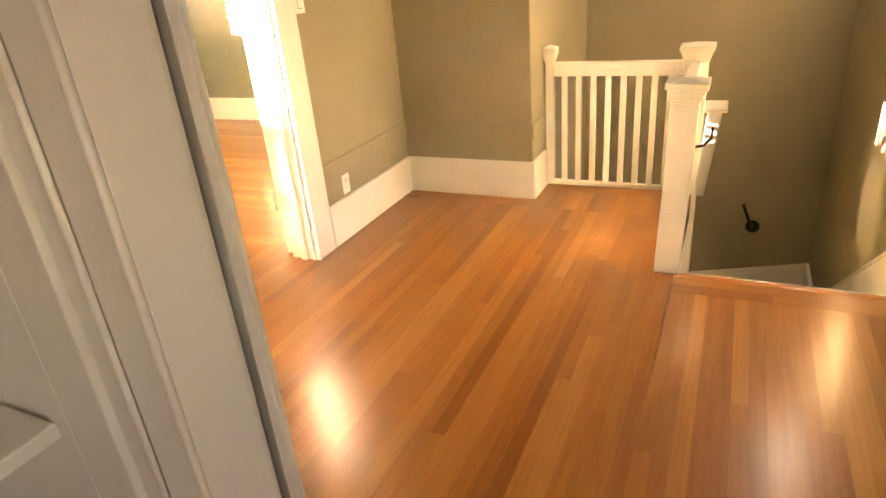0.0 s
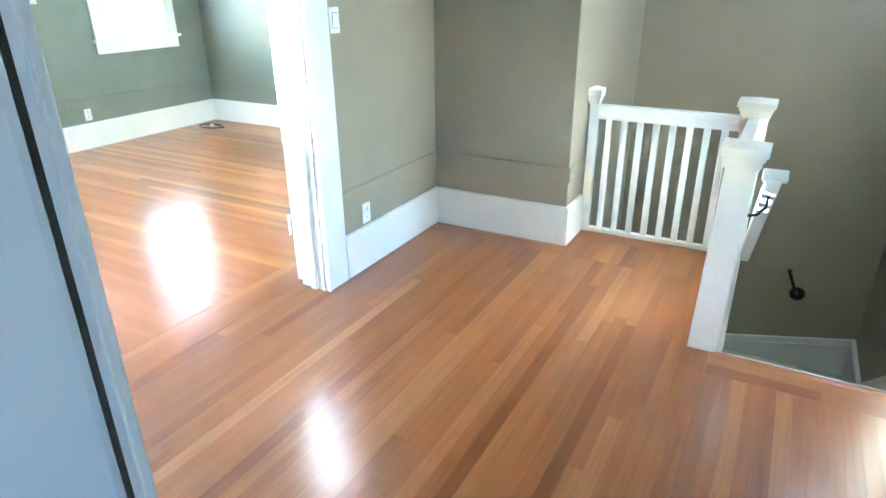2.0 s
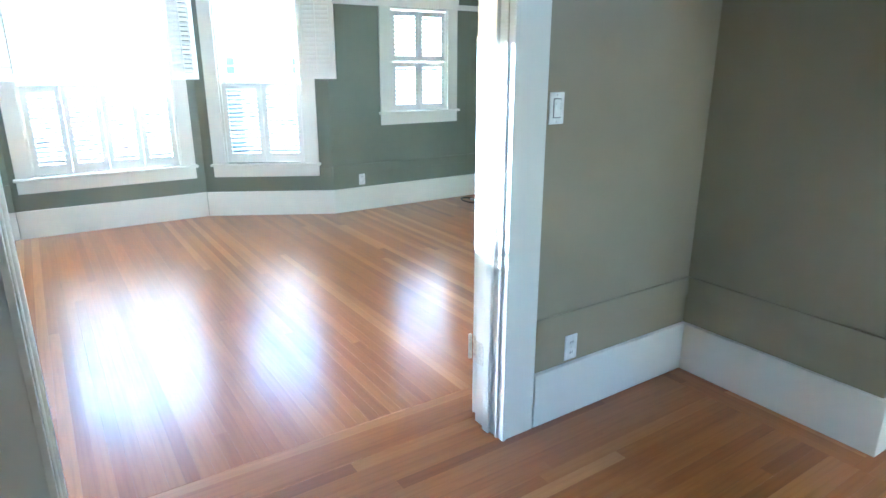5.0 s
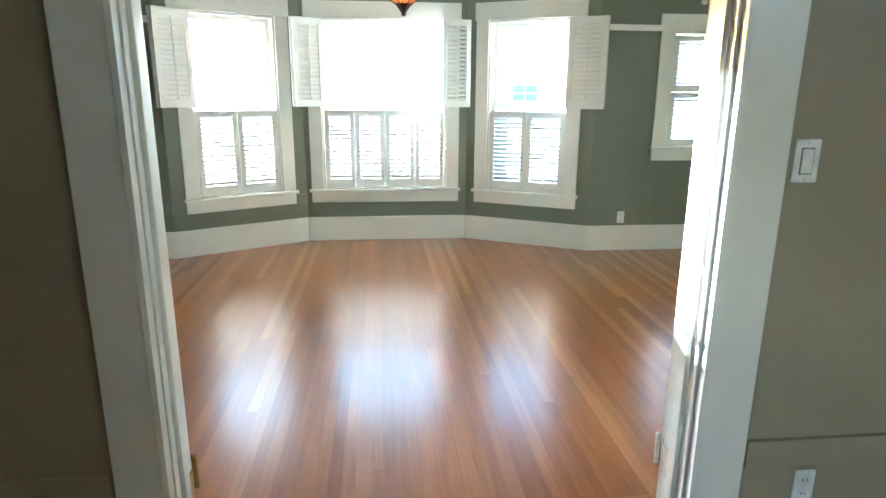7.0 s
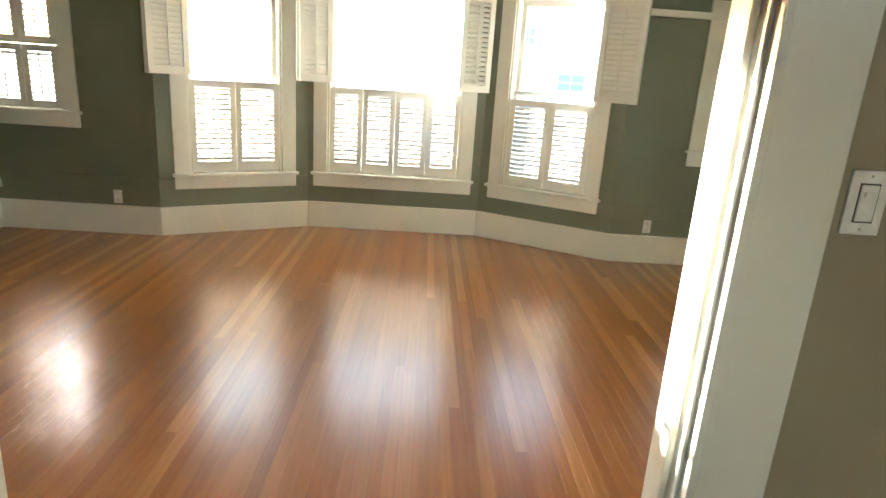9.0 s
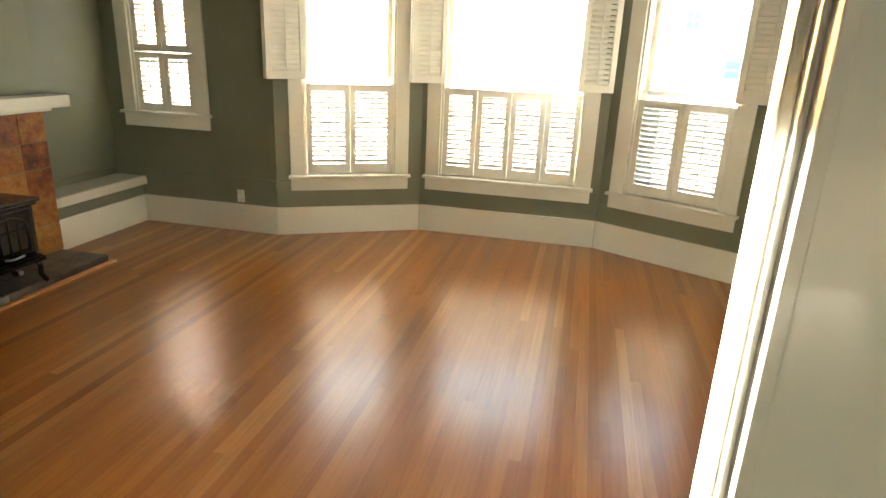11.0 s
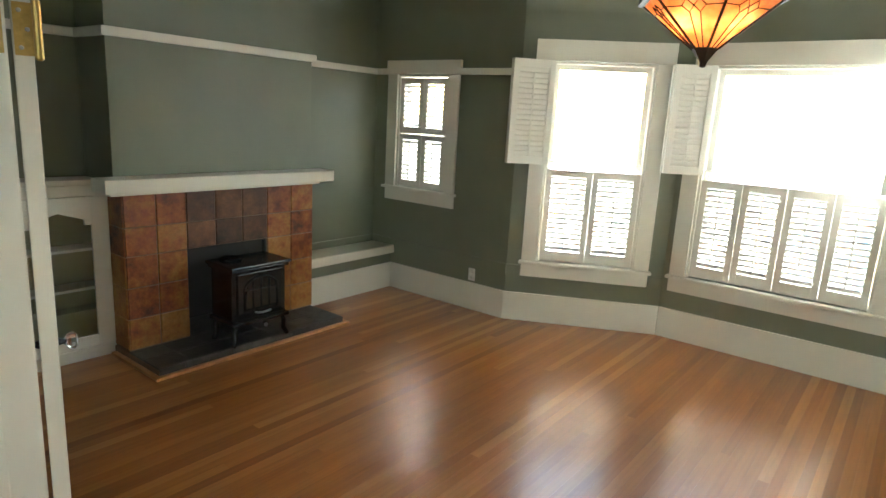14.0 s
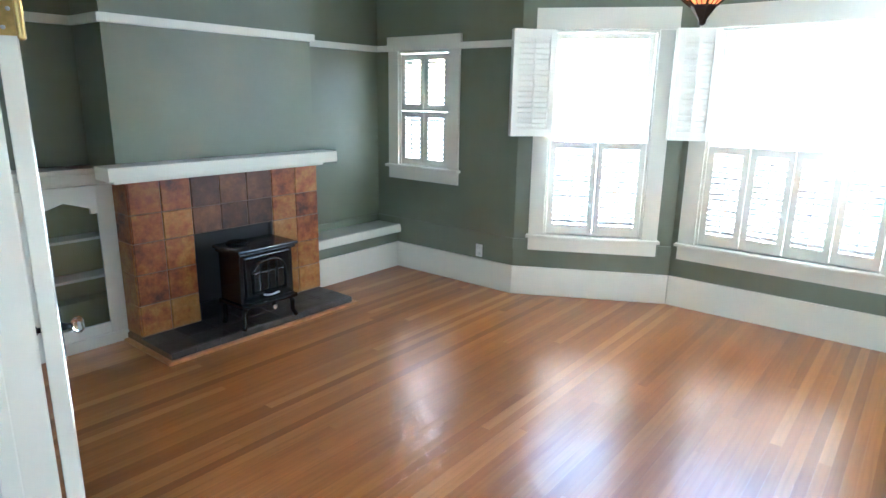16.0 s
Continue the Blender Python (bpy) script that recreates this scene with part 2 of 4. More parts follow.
def box(bm, x0, x1, y0, y1, z0, z1, bevel=0.0, m=None):
    r = bmesh.ops.create_cube(bm, size=1.0)
    vs = r["verts"]
    for v in vs:
        v.co = Vector((x0 + (x1 - x0) * (v.co.x + 0.5), y0 + (y1 - y0) * (v.co.y + 0.5), z0 + (z1 - z0) * (v.co.z + 0.5)))
    if bevel:
        es = {e for v in vs for e in v.link_edges}
        out = bmesh.ops.bevel(bm, geom=list(es), offset=bevel, segments=2, affect="EDGES", profile=0.6)
        vs = list({v for f in out["faces"] for v in f.verts} | {v for v in vs if v.is_valid})
    if m is not None:
        bmesh.ops.transform(bm, matrix=m, verts=vs)
    return bm


def bx(x0, x1, y0, y1, z0, z1, bevel=0.003):
    return box(bmesh.new(), min(x0, x1), max(x0, x1), min(y0, y1), max(y0, y1), min(z0, z1), max(z0, z1), bevel)


def prism(pts, depth, axis="y", bevel=0.0):
    """An outline in two coordinates, pushed along the third."""
    bm = bmesh.new()
    put = {"y": lambda a, b: (a, 0, b), "x": lambda a, b: (0, a, b), "z": lambda a, b: (a, b, 0)}[axis]
    push = {"y": (0, depth, 0), "x": (depth, 0, 0), "z": (0, 0, depth)}[axis]
    f = bm.faces.new([bm.verts.new(put(a, b)) for a, b in pts])
    r = bmesh.ops.extrude_face_region(bm, geom=[f])
    bmesh.ops.translate(bm, vec=push, verts=[v for v in r["geom"] if isinstance(v, bmesh.types.BMVert)])
    bmesh.ops.recalc_face_normals(bm, faces=bm.faces[:])
    if bevel:
        bmesh.ops.bevel(bm, geom=bm.edges[:], offset=bevel, segments=1, affect="EDGES")
    return bm


def profile_run(pts, length):
    """A moulding: outline in (y, z), run along x from 0 to length."""
    return prism(pts, length, "x")


def lathe(profile, steps=24):
    """A turned shape: (radius, z) points round the z axis."""
    bm = bmesh.new()
    rings = []
    for r, z in profile:
        rings.append([bm.verts.new((r * math.cos(2 * math.pi * i / steps), r * math.sin(2 * math.pi * i / steps), z)) for i in range(steps)])
    for a, b in zip(rings, rings[1:]):
        for i in range(steps):
            bm.faces.new((a[i], a[(i + 1) % steps], b[(i + 1) % steps], b[i]))
    bm.faces.new(rings[0][::-1])
    bm.faces.new(rings[-1])
    return bm


def tube(points, radius, steps=8):
    """A round bar along a line of points."""
    bm = bmesh.new()
    pts = [Vector(p) for p in points]
    rings = []
    for i, p in enumerate(pts):
        d = (pts[min(i + 1, len(pts) - 1)] - pts[max(i - 1, 0)]).normalized()
        q = d.to_track_quat("Z", "Y")
        rings.append([bm.verts.new(p + q @ Vector((radius * math.cos(2 * math.pi * k / steps), radius * math.sin(2 * math.pi * k / steps), 0))) for k in range(steps)])
    for a, b in zip(rings, rings[1:]):
        for k in range(steps):
            bm.faces.new((a[k], a[(k + 1) % steps], b[(k + 1) % steps], b[k]))
    bm.faces.new(rings[0][::-1])
    bm.faces.new(rings[-1])
    return bm


def plan_frame(p, q, z=0.0):
    """x along p to q, y to the left of it, z up."""
    p, q = Vector((*p, z)), Vector((*q, z))
    u = (q - p).normalized()
    v = Vector((-u.y, u.x, 0))
    return Matrix(((u.x, v.x, 0, p.x), (u.y, v.y, 0, p.y), (0, 0, 1, z), (0, 0, 0, 1))), (q - p).length


def wall(name, p, q, z0, z1, material, thick=0.15, holes=(), ext=(0.0, 0.0), label="painted plaster wall"):
    """A wall whose room face runs from p to q, with its thickness to the left of that way and holes (a0, a1, z0, z1) through it."""
    m, length = plan_frame(p, q)
    xs = sorted({-ext[0], length + ext[1], *[a for h in holes for a in h[:2]]})
    zs = sorted({z0, z1, *[c for h in holes for c in h[2:]]})
    bm = bmesh.new()
    for a, b in zip(xs, xs[1:]):
        for c, d in zip(zs, zs[1:]):
            if not any(h[0] <= (a + b) / 2 <= h[1] and h[2] <= (c + d) / 2 <= h[3] for h in holes):
                box(bm, a, b, 0, thick, c, d)
    bmesh.ops.remove_doubles(bm, verts=bm.verts[:], dist=1e-5)
    inner = [f for f in bm.faces if len([1 for g in bm.faces if g is not f and (g.calc_center_median() - f.calc_center_median()).length < 1e-5])]
    bmesh.ops.delete(bm, geom=inner, context="FACES_ONLY")
    ob = new(name, mesh_from(bm, name, material))
    ob.matrix_world = m
    return tagged(ob, label, "wall", kind="structure")

# ---------- plan ----------
CEIL = 2.78
XW, XD, XH = -5.86, -1.95, -1.79            # window wall, living face and hall face of the door wall
YF, YN = -2.05, 5.27                        # fireplace side and far side of the living room
B1, B2, B3, B4 = (XW, -0.449), (-6.47, 0.672), (-6.47, 2.283), (XW, 3.393)
DOOR_A, DOOR_B, DOOR_TOP = 0.80, 2.335, 2.12
XS, YS = 0.93, 5.05                         # stairwell's side and back wall
SHAFT = -2.6                                # bottom of the stairwell
YH = 3.49                                   # hall's nook wall
XN = -0.895                                 # stairwell's near side wall

W_L, W_C, W_R, W_F, W_G = (0.245, 1.03), (0.175, 1.405), (0.22, 1.01), (0.285, 0.88), (0.69, 1.39)
ZA, ZB = 0.53, 2.15
SA, SB = 1.005, 2.03

wall("wall_west_a", (XW, YF), B1, 0, CEIL, WALL_LIVING, 0.16, [(*W_F, SA, SB)], label="sage green painted wall with a small window")
wall("wall_bay_a", B1, B2, 0, CEIL, WALL_LIVING, 0.16, [(*W_L, ZA, ZB)], (0, 0.04), "sage green painted bay wall")
wall("wall_bay_b", B2, B3, 0, CEIL, WALL_LIVING, 0.16, [(*W_C, ZA, ZB)], (0, 0), "sage green painted bay wall")
wall("wall_bay_c", B3, B4, 0, CEIL, WALL_LIVING, 0.16, [(*W_R, ZA, ZB)], (0.04, 0), "sage green painted bay wall")
wall("wall_west_b", B4, (XW, YN), 0, CEIL, WALL_LIVING, 0.16, [(*W_G, SA, SB)], label="sage green painted wall with a small window")
wall("wall_north", (XW, YN), (XD, YN), 0, CEIL, WALL_LIVING, 0.15, ext=(0.16, 0.16), label="sage green painted wall")
wall("wall_door_side", (XD, YN), (XD, YF), 0, CEIL, WALL_LIVING, 0.08, [(YN - DOOR_B, YN - DOOR_A, 0, DOOR_TOP)], label="sage green painted wall with a wide doorway")
wall("wall_south", (XD, YF), (XW, YF), 0, CEIL, WALL_LIVING, 0.15, ext=(0.16, 0.16), label="sage green painted wall behind the chimney breast")
wall("wall_hall_west", (XH, -2.2), (XH, YH), 0, CEIL, WALL_HALL, 0.08, [(DOOR_A + 2.2, DOOR_B + 2.2, 0, DOOR_TOP)], (0, 0.0), "warm-lit taupe hall wall with a wide doorway")
wall("wall_hall_nook", (XH - 0.078, YH), (XN, YH), SHAFT, CEIL, WALL_HALL, 0.15, ext=(0, -0.15), label="warm-lit taupe nook wall")
wall("wall_stair_near", (XN, YH), (XN, YS), SHAFT, CEIL, WALL_HALL, 0.15, ext=(0, 0.15), label="olive taupe stairwell wall")
wall("wall_stair_back", (XN, YS), (XS, YS), SHAFT, CEIL, WALL_HALL, 0.15, ext=(0, 0.15), label="olive taupe stairwell wall")
# the high hole is an added, unseen opening for the stairwell fill lamp
wall("wall_stair_side", (XS, YS), (XS, 2.62), SHAFT, CEIL, WALL_HALL, 0.15, [(0.45, 1.25, 2.15, 2.50)], label="olive taupe stairwell wall with patches of sun")
# the small second hole is added, unseen, for the entry fill lamp
wall("wall_hall_east", (1.13, 2.62), (1.13, -2.2), SHAFT, CEIL, WALL_HALL, 0.15, [(0.16, 1.07, 0, 2.1), (3.6, 4.0, 1.2, 1.8)], label="warm-lit taupe hall wall")
wall("wall_entry_south", (1.13, -2.2), (XH, -2.2), 0, CEIL, WALL_HALL, 0.15, label="warm-lit taupe wall")
wall("wall_entry", (XH, 0.24), (1.13, 0.24), 0, CEIL, WALL_HALL, 0.10, [(0.55, 0.80 - XH, 0.0, 2.1)], label="warm-lit taupe wall with a doorway")
wall("wall_under_edge", (1.13, 2.60), (0.02, 2.60), SHAFT, -0.03, WALL_HALL, 0.1, label="plain wall under the stair head")
wall("wall_under_rail", (0.0, 2.55), (0.0, 3.74), SHAFT, -0.03, WALL_HALL, 0.1, label="plain wall under the landing")
wall("wall_under_gate", (0.0, 3.76), (XN, 3.76), SHAFT, -0.03, WALL_HALL, 0.1, label="plain wall under the landing")

# side room added out of view, to house the hall's fill lamp
wall("wall_added_north", (1.28, 3.0), (3.45, 3.0), SHAFT, CEIL, WALL_HALL, 0.15, ext=(0, 0.15), label="plain wall of an added, unseen side room")
wall("wall_added_east", (3.45, 3.0), (3.45, 0.2), SHAFT, CEIL, WALL_HALL, 0.15, [(1.1, 2.0, 1.0, 2.0)], label="plain wall of an added, unseen side room, with an opening for a fill lamp")
wall("wall_added_south", (3.45, 0.2), (1.28, 0.2), SHAFT, CEIL, WALL_HALL, 0.15, ext=(0.15, 0), label="plain wall of an added, unseen side room")
sf = bmesh.new()
box(sf, 1.131, 3.45, 0.2, 3.0, -0.16, -0.002)
tagged(part("floor_added", sf, SUBFLOOR), "plain dark floor of an added, unseen side room", "floor", kind="structure")
cl = bmesh.new()
box(cl, -6.9, 3.65, -2.4, 5.6, CEIL, CEIL + 0.12)
tagged(part("ceiling", cl, CEILING), "plain off-white plaster ceiling", "ceiling", kind="structure")


def run(name, p, q, z0, z1, proud, material, label, cut=(0.0, 0.0), bevel=0.004):
    """A straight board on a wall face that runs from p to q, with the room on the right."""
    m, length = plan_frame(p, q)
    ob = part(name, bx(cut[0], length - cut[1], -proud, 0.003, z0, z1, bevel), material)
    ob.matrix_world = m
    return tagged(ob, label, name.replace("_", " "), kind="structure")


BASE_H, BAND = 0.245, (0.395, 0.485)
K = 0.022 * 0.27
BASE_LABEL, BAND_LABEL = "tall white painted baseboard", "flat wall-coloured trim band above the baseboard"
for p, q, c, mat in (((XW, -1.80), B1, (0.0, -K), WALL_LIVING), (B1, B2, (-K, K), WALL_LIVING), (B2, B3, (K, K), WALL_LIVING), (B3, B4, (K, -K), WALL_LIVING),
                     (B4, (XW, YN), (-K, 0.0), WALL_LIVING), ((XW, YN), (XD, YN), (0.022, 0.022), WALL_LIVING), ((XD, YN), (XD, DOOR_B + 0.14), (0, 0), WALL_LIVING), ((XD, DOOR_A - 0.14), (XD, -1.92), (0, 0), WALL_LIVING),
                     ((XH, DOOR_B + 0.152), (XH, YH), (0, 0), WALL_HALL), ((XH, YH), (XN, YH), (0.022, -0.022), WALL_HALL), ((XN, YH), (XN, 3.765), (0.0, 0), WALL_HALL),
                     ((XH, 0.36), (XH, DOOR_A - 0.138), (0, 0), WALL_HALL)):
    run("baseboard", p, q, 0, BASE_H, 0.022, TRIM, BASE_LABEL, c, 0.005)
for p, q, c, mat in (((XW, YF), B1, (0.0, -0.003), WALL_LIVING), (B1, B2, (0, 1.286 - 0.125), WALL_LIVING), (B1, B2, (1.166, 0.003), WALL_LIVING),
                     (B3, B4, (1.14, 0), WALL_LIVING), (B4, (XW, YN), (0, 0), WALL_LIVING), ((XW, YN), (XD, YN), (0.014, 0.014), WALL_LIVING), ((-4.77, YF), (XW, YF), (0, 0.014), WALL_LIVING),
                     ((XH, DOOR_B + 0.155), (XH, YH), (0, 0), WALL_HALL), ((XH, YH), (XN, YH), (0.014, -0.014), WALL_HALL), ((XN, YH), (XN, 3.76), (0, 0), WALL_HALL), ((XH, 0.36), (XH, DOOR_A - 0.138), (0, 0), WALL_HALL)):
    run("trim_band", p, q, *BAND, 0.013, mat, BAND_LABEL, c, 0.003)
BX0, BX1, BY = -4.74, -3.21, -1.66         # chimney breast
RAIL_LABEL = "white picture rail moulding"
for p, q, c in (((XW, YF), (XW, -1.88), (0.03, 0.0)), ((XW, -1.05), B1, (0, 0)), (B4, (XW, 3.955), (0, 0)), ((XW, 4.91), (XW, YN), (0, 0)), ((XW, YN), (XD, YN), (0.03, 0.03)),
                ((BX0, YF), (XW, YF), (0, 0)), ((BX1, BY), (BX0, BY), (-0.03, -0.03)), ((BX1, YF), (BX1, BY), (0.03, 0)), ((XD, YF), (BX1, YF), (0, 0.0)), ((BX0, BY), (BX0, YF), (0, 0.03))):
    run("picture_rail", p, q, 2.03, 2.085, 0.03, TRIM, RAIL_LABEL, c, 0.008)

COVE_R = 0.28


def cove(p, q, k0, k1):
    """A concave plaster cove between wall and ceiling, with the room on the right of p to q; k0, k1: how far its ends reach past p and q for each metre out from the wall."""
    m, length = plan_frame(p, q)
    arc = [(-COVE_R + COVE_R * math.cos(a), CEIL - COVE_R + COVE_R * math.sin(a)) for a in (math.pi / 2 * i / 18 for i in range(19))]
    bm = profile_run([(0.004, CEIL - COVE_R), *arc, (-COVE_R, CEIL + 0.004), (0.004, CEIL + 0.004)], length)
    for v in bm.verts:
        v.co.x += -v.co.y * (-k0 if v.co.x < length / 2 else k1)
    ob = part("ceiling_cove", bm, WALL_LIVING)
    ob.matrix_world = m
    tagged(ob, "sage green plaster cove under the ceiling", "cove", kind="structure")


TB = math.tan(math.atan2(0.61, 1.121) / 2)
for p, q, k0, k1 in (((XW, YF), B1, -1, TB), (B1, B2, TB, -TB), (B2, B3, -TB, -TB), (B3, B4, -TB, TB), (B4, (XW, YN), TB, -1), ((XW, YN), (XD, YN), -1, -1), ((XD, YN), (XD, YF), -1, -1),
                     ((XD, YF), (BX1, YF), -1, -1), ((BX1, YF), (BX1, BY), -1, 1), ((BX1, BY), (BX0, BY), 1, 1), ((BX0, BY), (BX0, YF), 1, -1), ((BX0, YF), (XW, YF), -1, -1)):
    cove(p, q, k0, k1)

# ---------- doorway between hall and living room ----------
def doorway(name, x_face, side, y0, y1, top, label):
    """Casing with a back band round the doorway, on the wall face at x_face; side: +1 towards the hall."""
    t = thing(name, pose(x_face, 0, 0), label, "door casing", kind="structure")
    for a, b in ((y0 - 0.125, y0 + 0.004), (y1 - 0.004, y1 + 0.145)):
        part("casing", bx(0, 0.022 if side > 0 else -0.012, a, b, 0, top + 0.01, 0.004), TRIM, t)
    part("head_casing", bx(0, side * 0.025, y0 - 0.145, y1 + 0.165, top + 0.012, top + 0.17, 0.004), TRIM, t)
    return t


doorway("door_casing_1", XH, 1, DOOR_A, DOOR_B, DOOR_TOP, "wide white painted casing round the double doorway")
doorway("door_casing_2", XD, -1, DOOR_A, DOOR_B, DOOR_TOP, "wide white painted casing round the double doorway")
jb = thing("door_jamb_1", pose(0, 0, 0), "white painted door jamb with stop mouldings", "door jamb", kind="structure")
for y, s in ((DOOR_A, 1), (DOOR_B, -1)):
    part("jamb_board", bx(XD - 0.004, XH + 0.026, y, y + s * 0.018, 0, DOOR_TOP, 0.002), TRIM, jb)
    part("door_stop", bx(-1.885, -1.845, y + s * 0.018, y + s * 0.034, 0, DOOR_TOP, 0.004), TRIM, jb)
    part("bead", bx(-1.812, -1.796, y + s * 0.018, y + s * 0.026, 0, DOOR_TOP, 0.004), TRIM, jb)
part("head_jamb", bx(XD - 0.004, XH + 0.026, DOOR_A, DOOR_B, DOOR_TOP - 0.018, DOOR_TOP, 0.002), TRIM, jb)


def door_leaf(name, hinge, way, face, metal, said):
    """A leaf hung at hinge that reaches along way; face: +1 or -1, the side on which its room face lies."""
    a = math.atan2(way[1], way[0])
    t = thing(name, pose(*hinge, 0, 0, 0, math.degrees(a)), "white painted panelled door leaf standing open, with crystal knob", "door", "double doors", "structure")
    w, h, k = 0.745, 2.07, 0.035
    part("stile", bx(0.0, 0.11, -k / 2, k / 2, 0.012, h, 0.003), TRIM, t)
    part("stile", bx(w - 0.11, w, -k / 2, k / 2, 0.012, h, 0.003), TRIM, t)
    for z0, z1 in ((0.012, 0.23), (0.92, 1.05), (h - 0.13, h)):
        part("rail", bx(0.108, w - 0.108, -k / 2 + 0.001, k / 2 - 0.001, z0, z1, 0.002), TRIM, t)
    for z0, z1 in ((0.23, 0.92), (1.05, h - 0.13)):
        part("panel", bx(0.106, w - 0.106, -0.008, 0.008, z0 - 0.004, z1 + 0.004, 0.003), TRIM, t)
    for s in (-1, 1):
        part("escutcheon", bx(w - 0.085, w - 0.045, s * k / 2, s * (k / 2 + 0.004), 0.80, 0.98, 0.001), BLACK_METAL, t, "dark metal escutcheon")
        part("spindle", lathe([(0.011, 0), (0.014, 0.006), (0.009, 0.02), (0.009, 0.034)], 12), BLACK_METAL, t, "dark metal knob shank", pose(w - 0.065, s * k / 2, 0.91, -90 * s))
        part("knob", lathe([(0.012, 0.028), (0.022, 0.034), (0.028, 0.045), (0.027, 0.056), (0.018, 0.064), (0.008, 0.066)], 10), CRYSTAL, t, "faceted crystal knob", pose(w - 0.065, s * k / 2, 0.91, -90 * s))
    for z in (0.33, 1.80):
        hg = part("hinge", bx(-0.003, 0.0, -0.024, 0.014, z - 0.05, z + 0.05, 0.0), metal, t, said)
        part("knuckle", lathe([(0.004, -0.058), (0.008, -0.054), (0.008, 0.054), (0.004, 0.058)], 12), metal, hg, "", pose(-0.008, face * -0.026, z))
        for dz in (-0.035, 0.0, 0.035):
            part("screw", lathe([(0.0045, 0), (0.003, 0.0015)], 8), STEEL, hg, "", pose(-0.003, 0.003 * (1 if dz else -3), z + dz, 0, -90))
    return t


door_leaf("door_1", (-1.991, DOOR_A - 0.006), (-0.305, -0.952), 1, BRASS, "brass butt hinge")
door_leaf("door_2", (-1.985, DOOR_B + 0.004), (-0.2, 0.98), -1, PALE_BRASS, "butt hinge painted over in pale cream")
jh = thing("jamb_hinge", pose(0, 0, 0), "brass hinge plates let into the door jamb", "hinge", kind="structure")
for y, s in ((DOOR_A, 1), (DOOR_B, -1)):
    for z in (0.33, 1.80):
        part("hinge_plate", bx(-1.95, -1.902, y + s * 0.018, y + s * 0.021, z - 0.05, z + 0.05, 0.0), BRASS if s > 0 else PALE_BRASS, jh)

# ---------- windows and shutters ----------
def window(name, p, q, inner, z0, z1, meet, label, head=0.16, side=0.125):
    m, length = plan_frame(p, q)
    t = thing(name, m, label, "window", kind="structure")
    a0, a1 = inner
    for a, b in ((a0 - side, a0), (a1, a1 + side)):
        part("casing", bx(a, b, -0.022, 0.003, z0, z1 + 0.002, 0.004), TRIM, t)
    part("head_casing", bx(a0 - side - 0.012, a1 + side + 0.012, -0.028, 0.003, z1 + 0.002, z1 + head, 0.004), TRIM, t)
    part("sill", bx(a0 - side - 0.02, a1 + side + 0.02, -0.055, 0.10, z0 - 0.026, z0, 0.007), TRIM, t)
    part("apron", bx(a0 - side, a1 + side, -0.02, 0.003, z0 - 0.135, z0 - 0.026, 0.004), TRIM, t)
    for a, b in ((a0, a0 + 0.018), (a1 - 0.018, a1)):
        part("jamb_liner", bx(a, b, 0.0, 0.16, z0, z1, 0.002), TRIM, t)
    part("head_liner", bx(a0, a1, 0.0, 0.16, z1 - 0.018, z1, 0.002), TRIM, t)
    for y, c, d in ((0.115, meet - 0.02, z1 - 0.018), (0.075, z0, meet + 0.02)):
        sash = part("sash", bx(a0 + 0.018, a0 + 0.058, y - 0.016, y + 0.016, c, d, 0.003), TRIM, t)
        part("sash_stile", bx(a1 - 0.058, a1 - 0.018, y - 0.016, y + 0.016, c, d, 0.003), TRIM, sash)
        part("sash_rail", bx(a0 + 0.058, a1 - 0.058, y - 0.015, y + 0.015, c, c + 0.04, 0.003), TRIM, sash)
        part("sash_rail", bx(a0 + 0.058, a1 - 0.058, y - 0.015, y + 0.015, d - 0.04, d, 0.003), TRIM, sash)
        pane = part("pane", bx(a0 + 0.056, a1 - 0.056, y - 0.002, y + 0.002, c + 0.038, d - 0.038, 0), CLEAR, sash, "clear glass pane")
        pane.visible_shadow = False
    return m


def shutter(w, h, m, tilt=28.0, lower=0.085, upper=0.06, label="white louvred plantation shutter panel", rod=-1):
    """A louvred panel from its bottom hinge corner: x across, z up; rod: the side of its tilt rod along y."""
    t = thing("plantation_shutter", m, label, "shutter", "window shutters")
    st, k = 0.047, 0.026
    for a in (0.0015, w - st - 0.0015):
        part("stile", bx(a, a + st, -k / 2, k / 2, 0, h, 0.003), SHUTTER, t)
    part("bottom_rail", bx(st, w - st, -k / 2 + 0.001, k / 2 - 0.001, 0, lower, 0.002), SHUTTER, t)
    part("top_rail", bx(st, w - st, -k / 2 + 0.001, k / 2 - 0.001, h - upper, h, 0.002), SHUTTER, t)
    n = max(3, round((h - lower - upper) / 0.041))
    step = (h - lower - upper) / n
    sl = mesh_from(slat_shape(w - 2 * st - 0.006), "slat", SHUTTER, True)
    for i in range(n):
        s = new("slat", sl)
        s.parent = t
        s.matrix_local = pose(w / 2, 0, lower + step * (i + 0.5), tilt)
    part("tilt_rod", bx(w / 2 - 0.0055, w / 2 + 0.0055, rod * 0.025, rod * 0.0165, lower + 0.01, h - upper - 0.01, 0.002), SHUTTER, t)
    return t


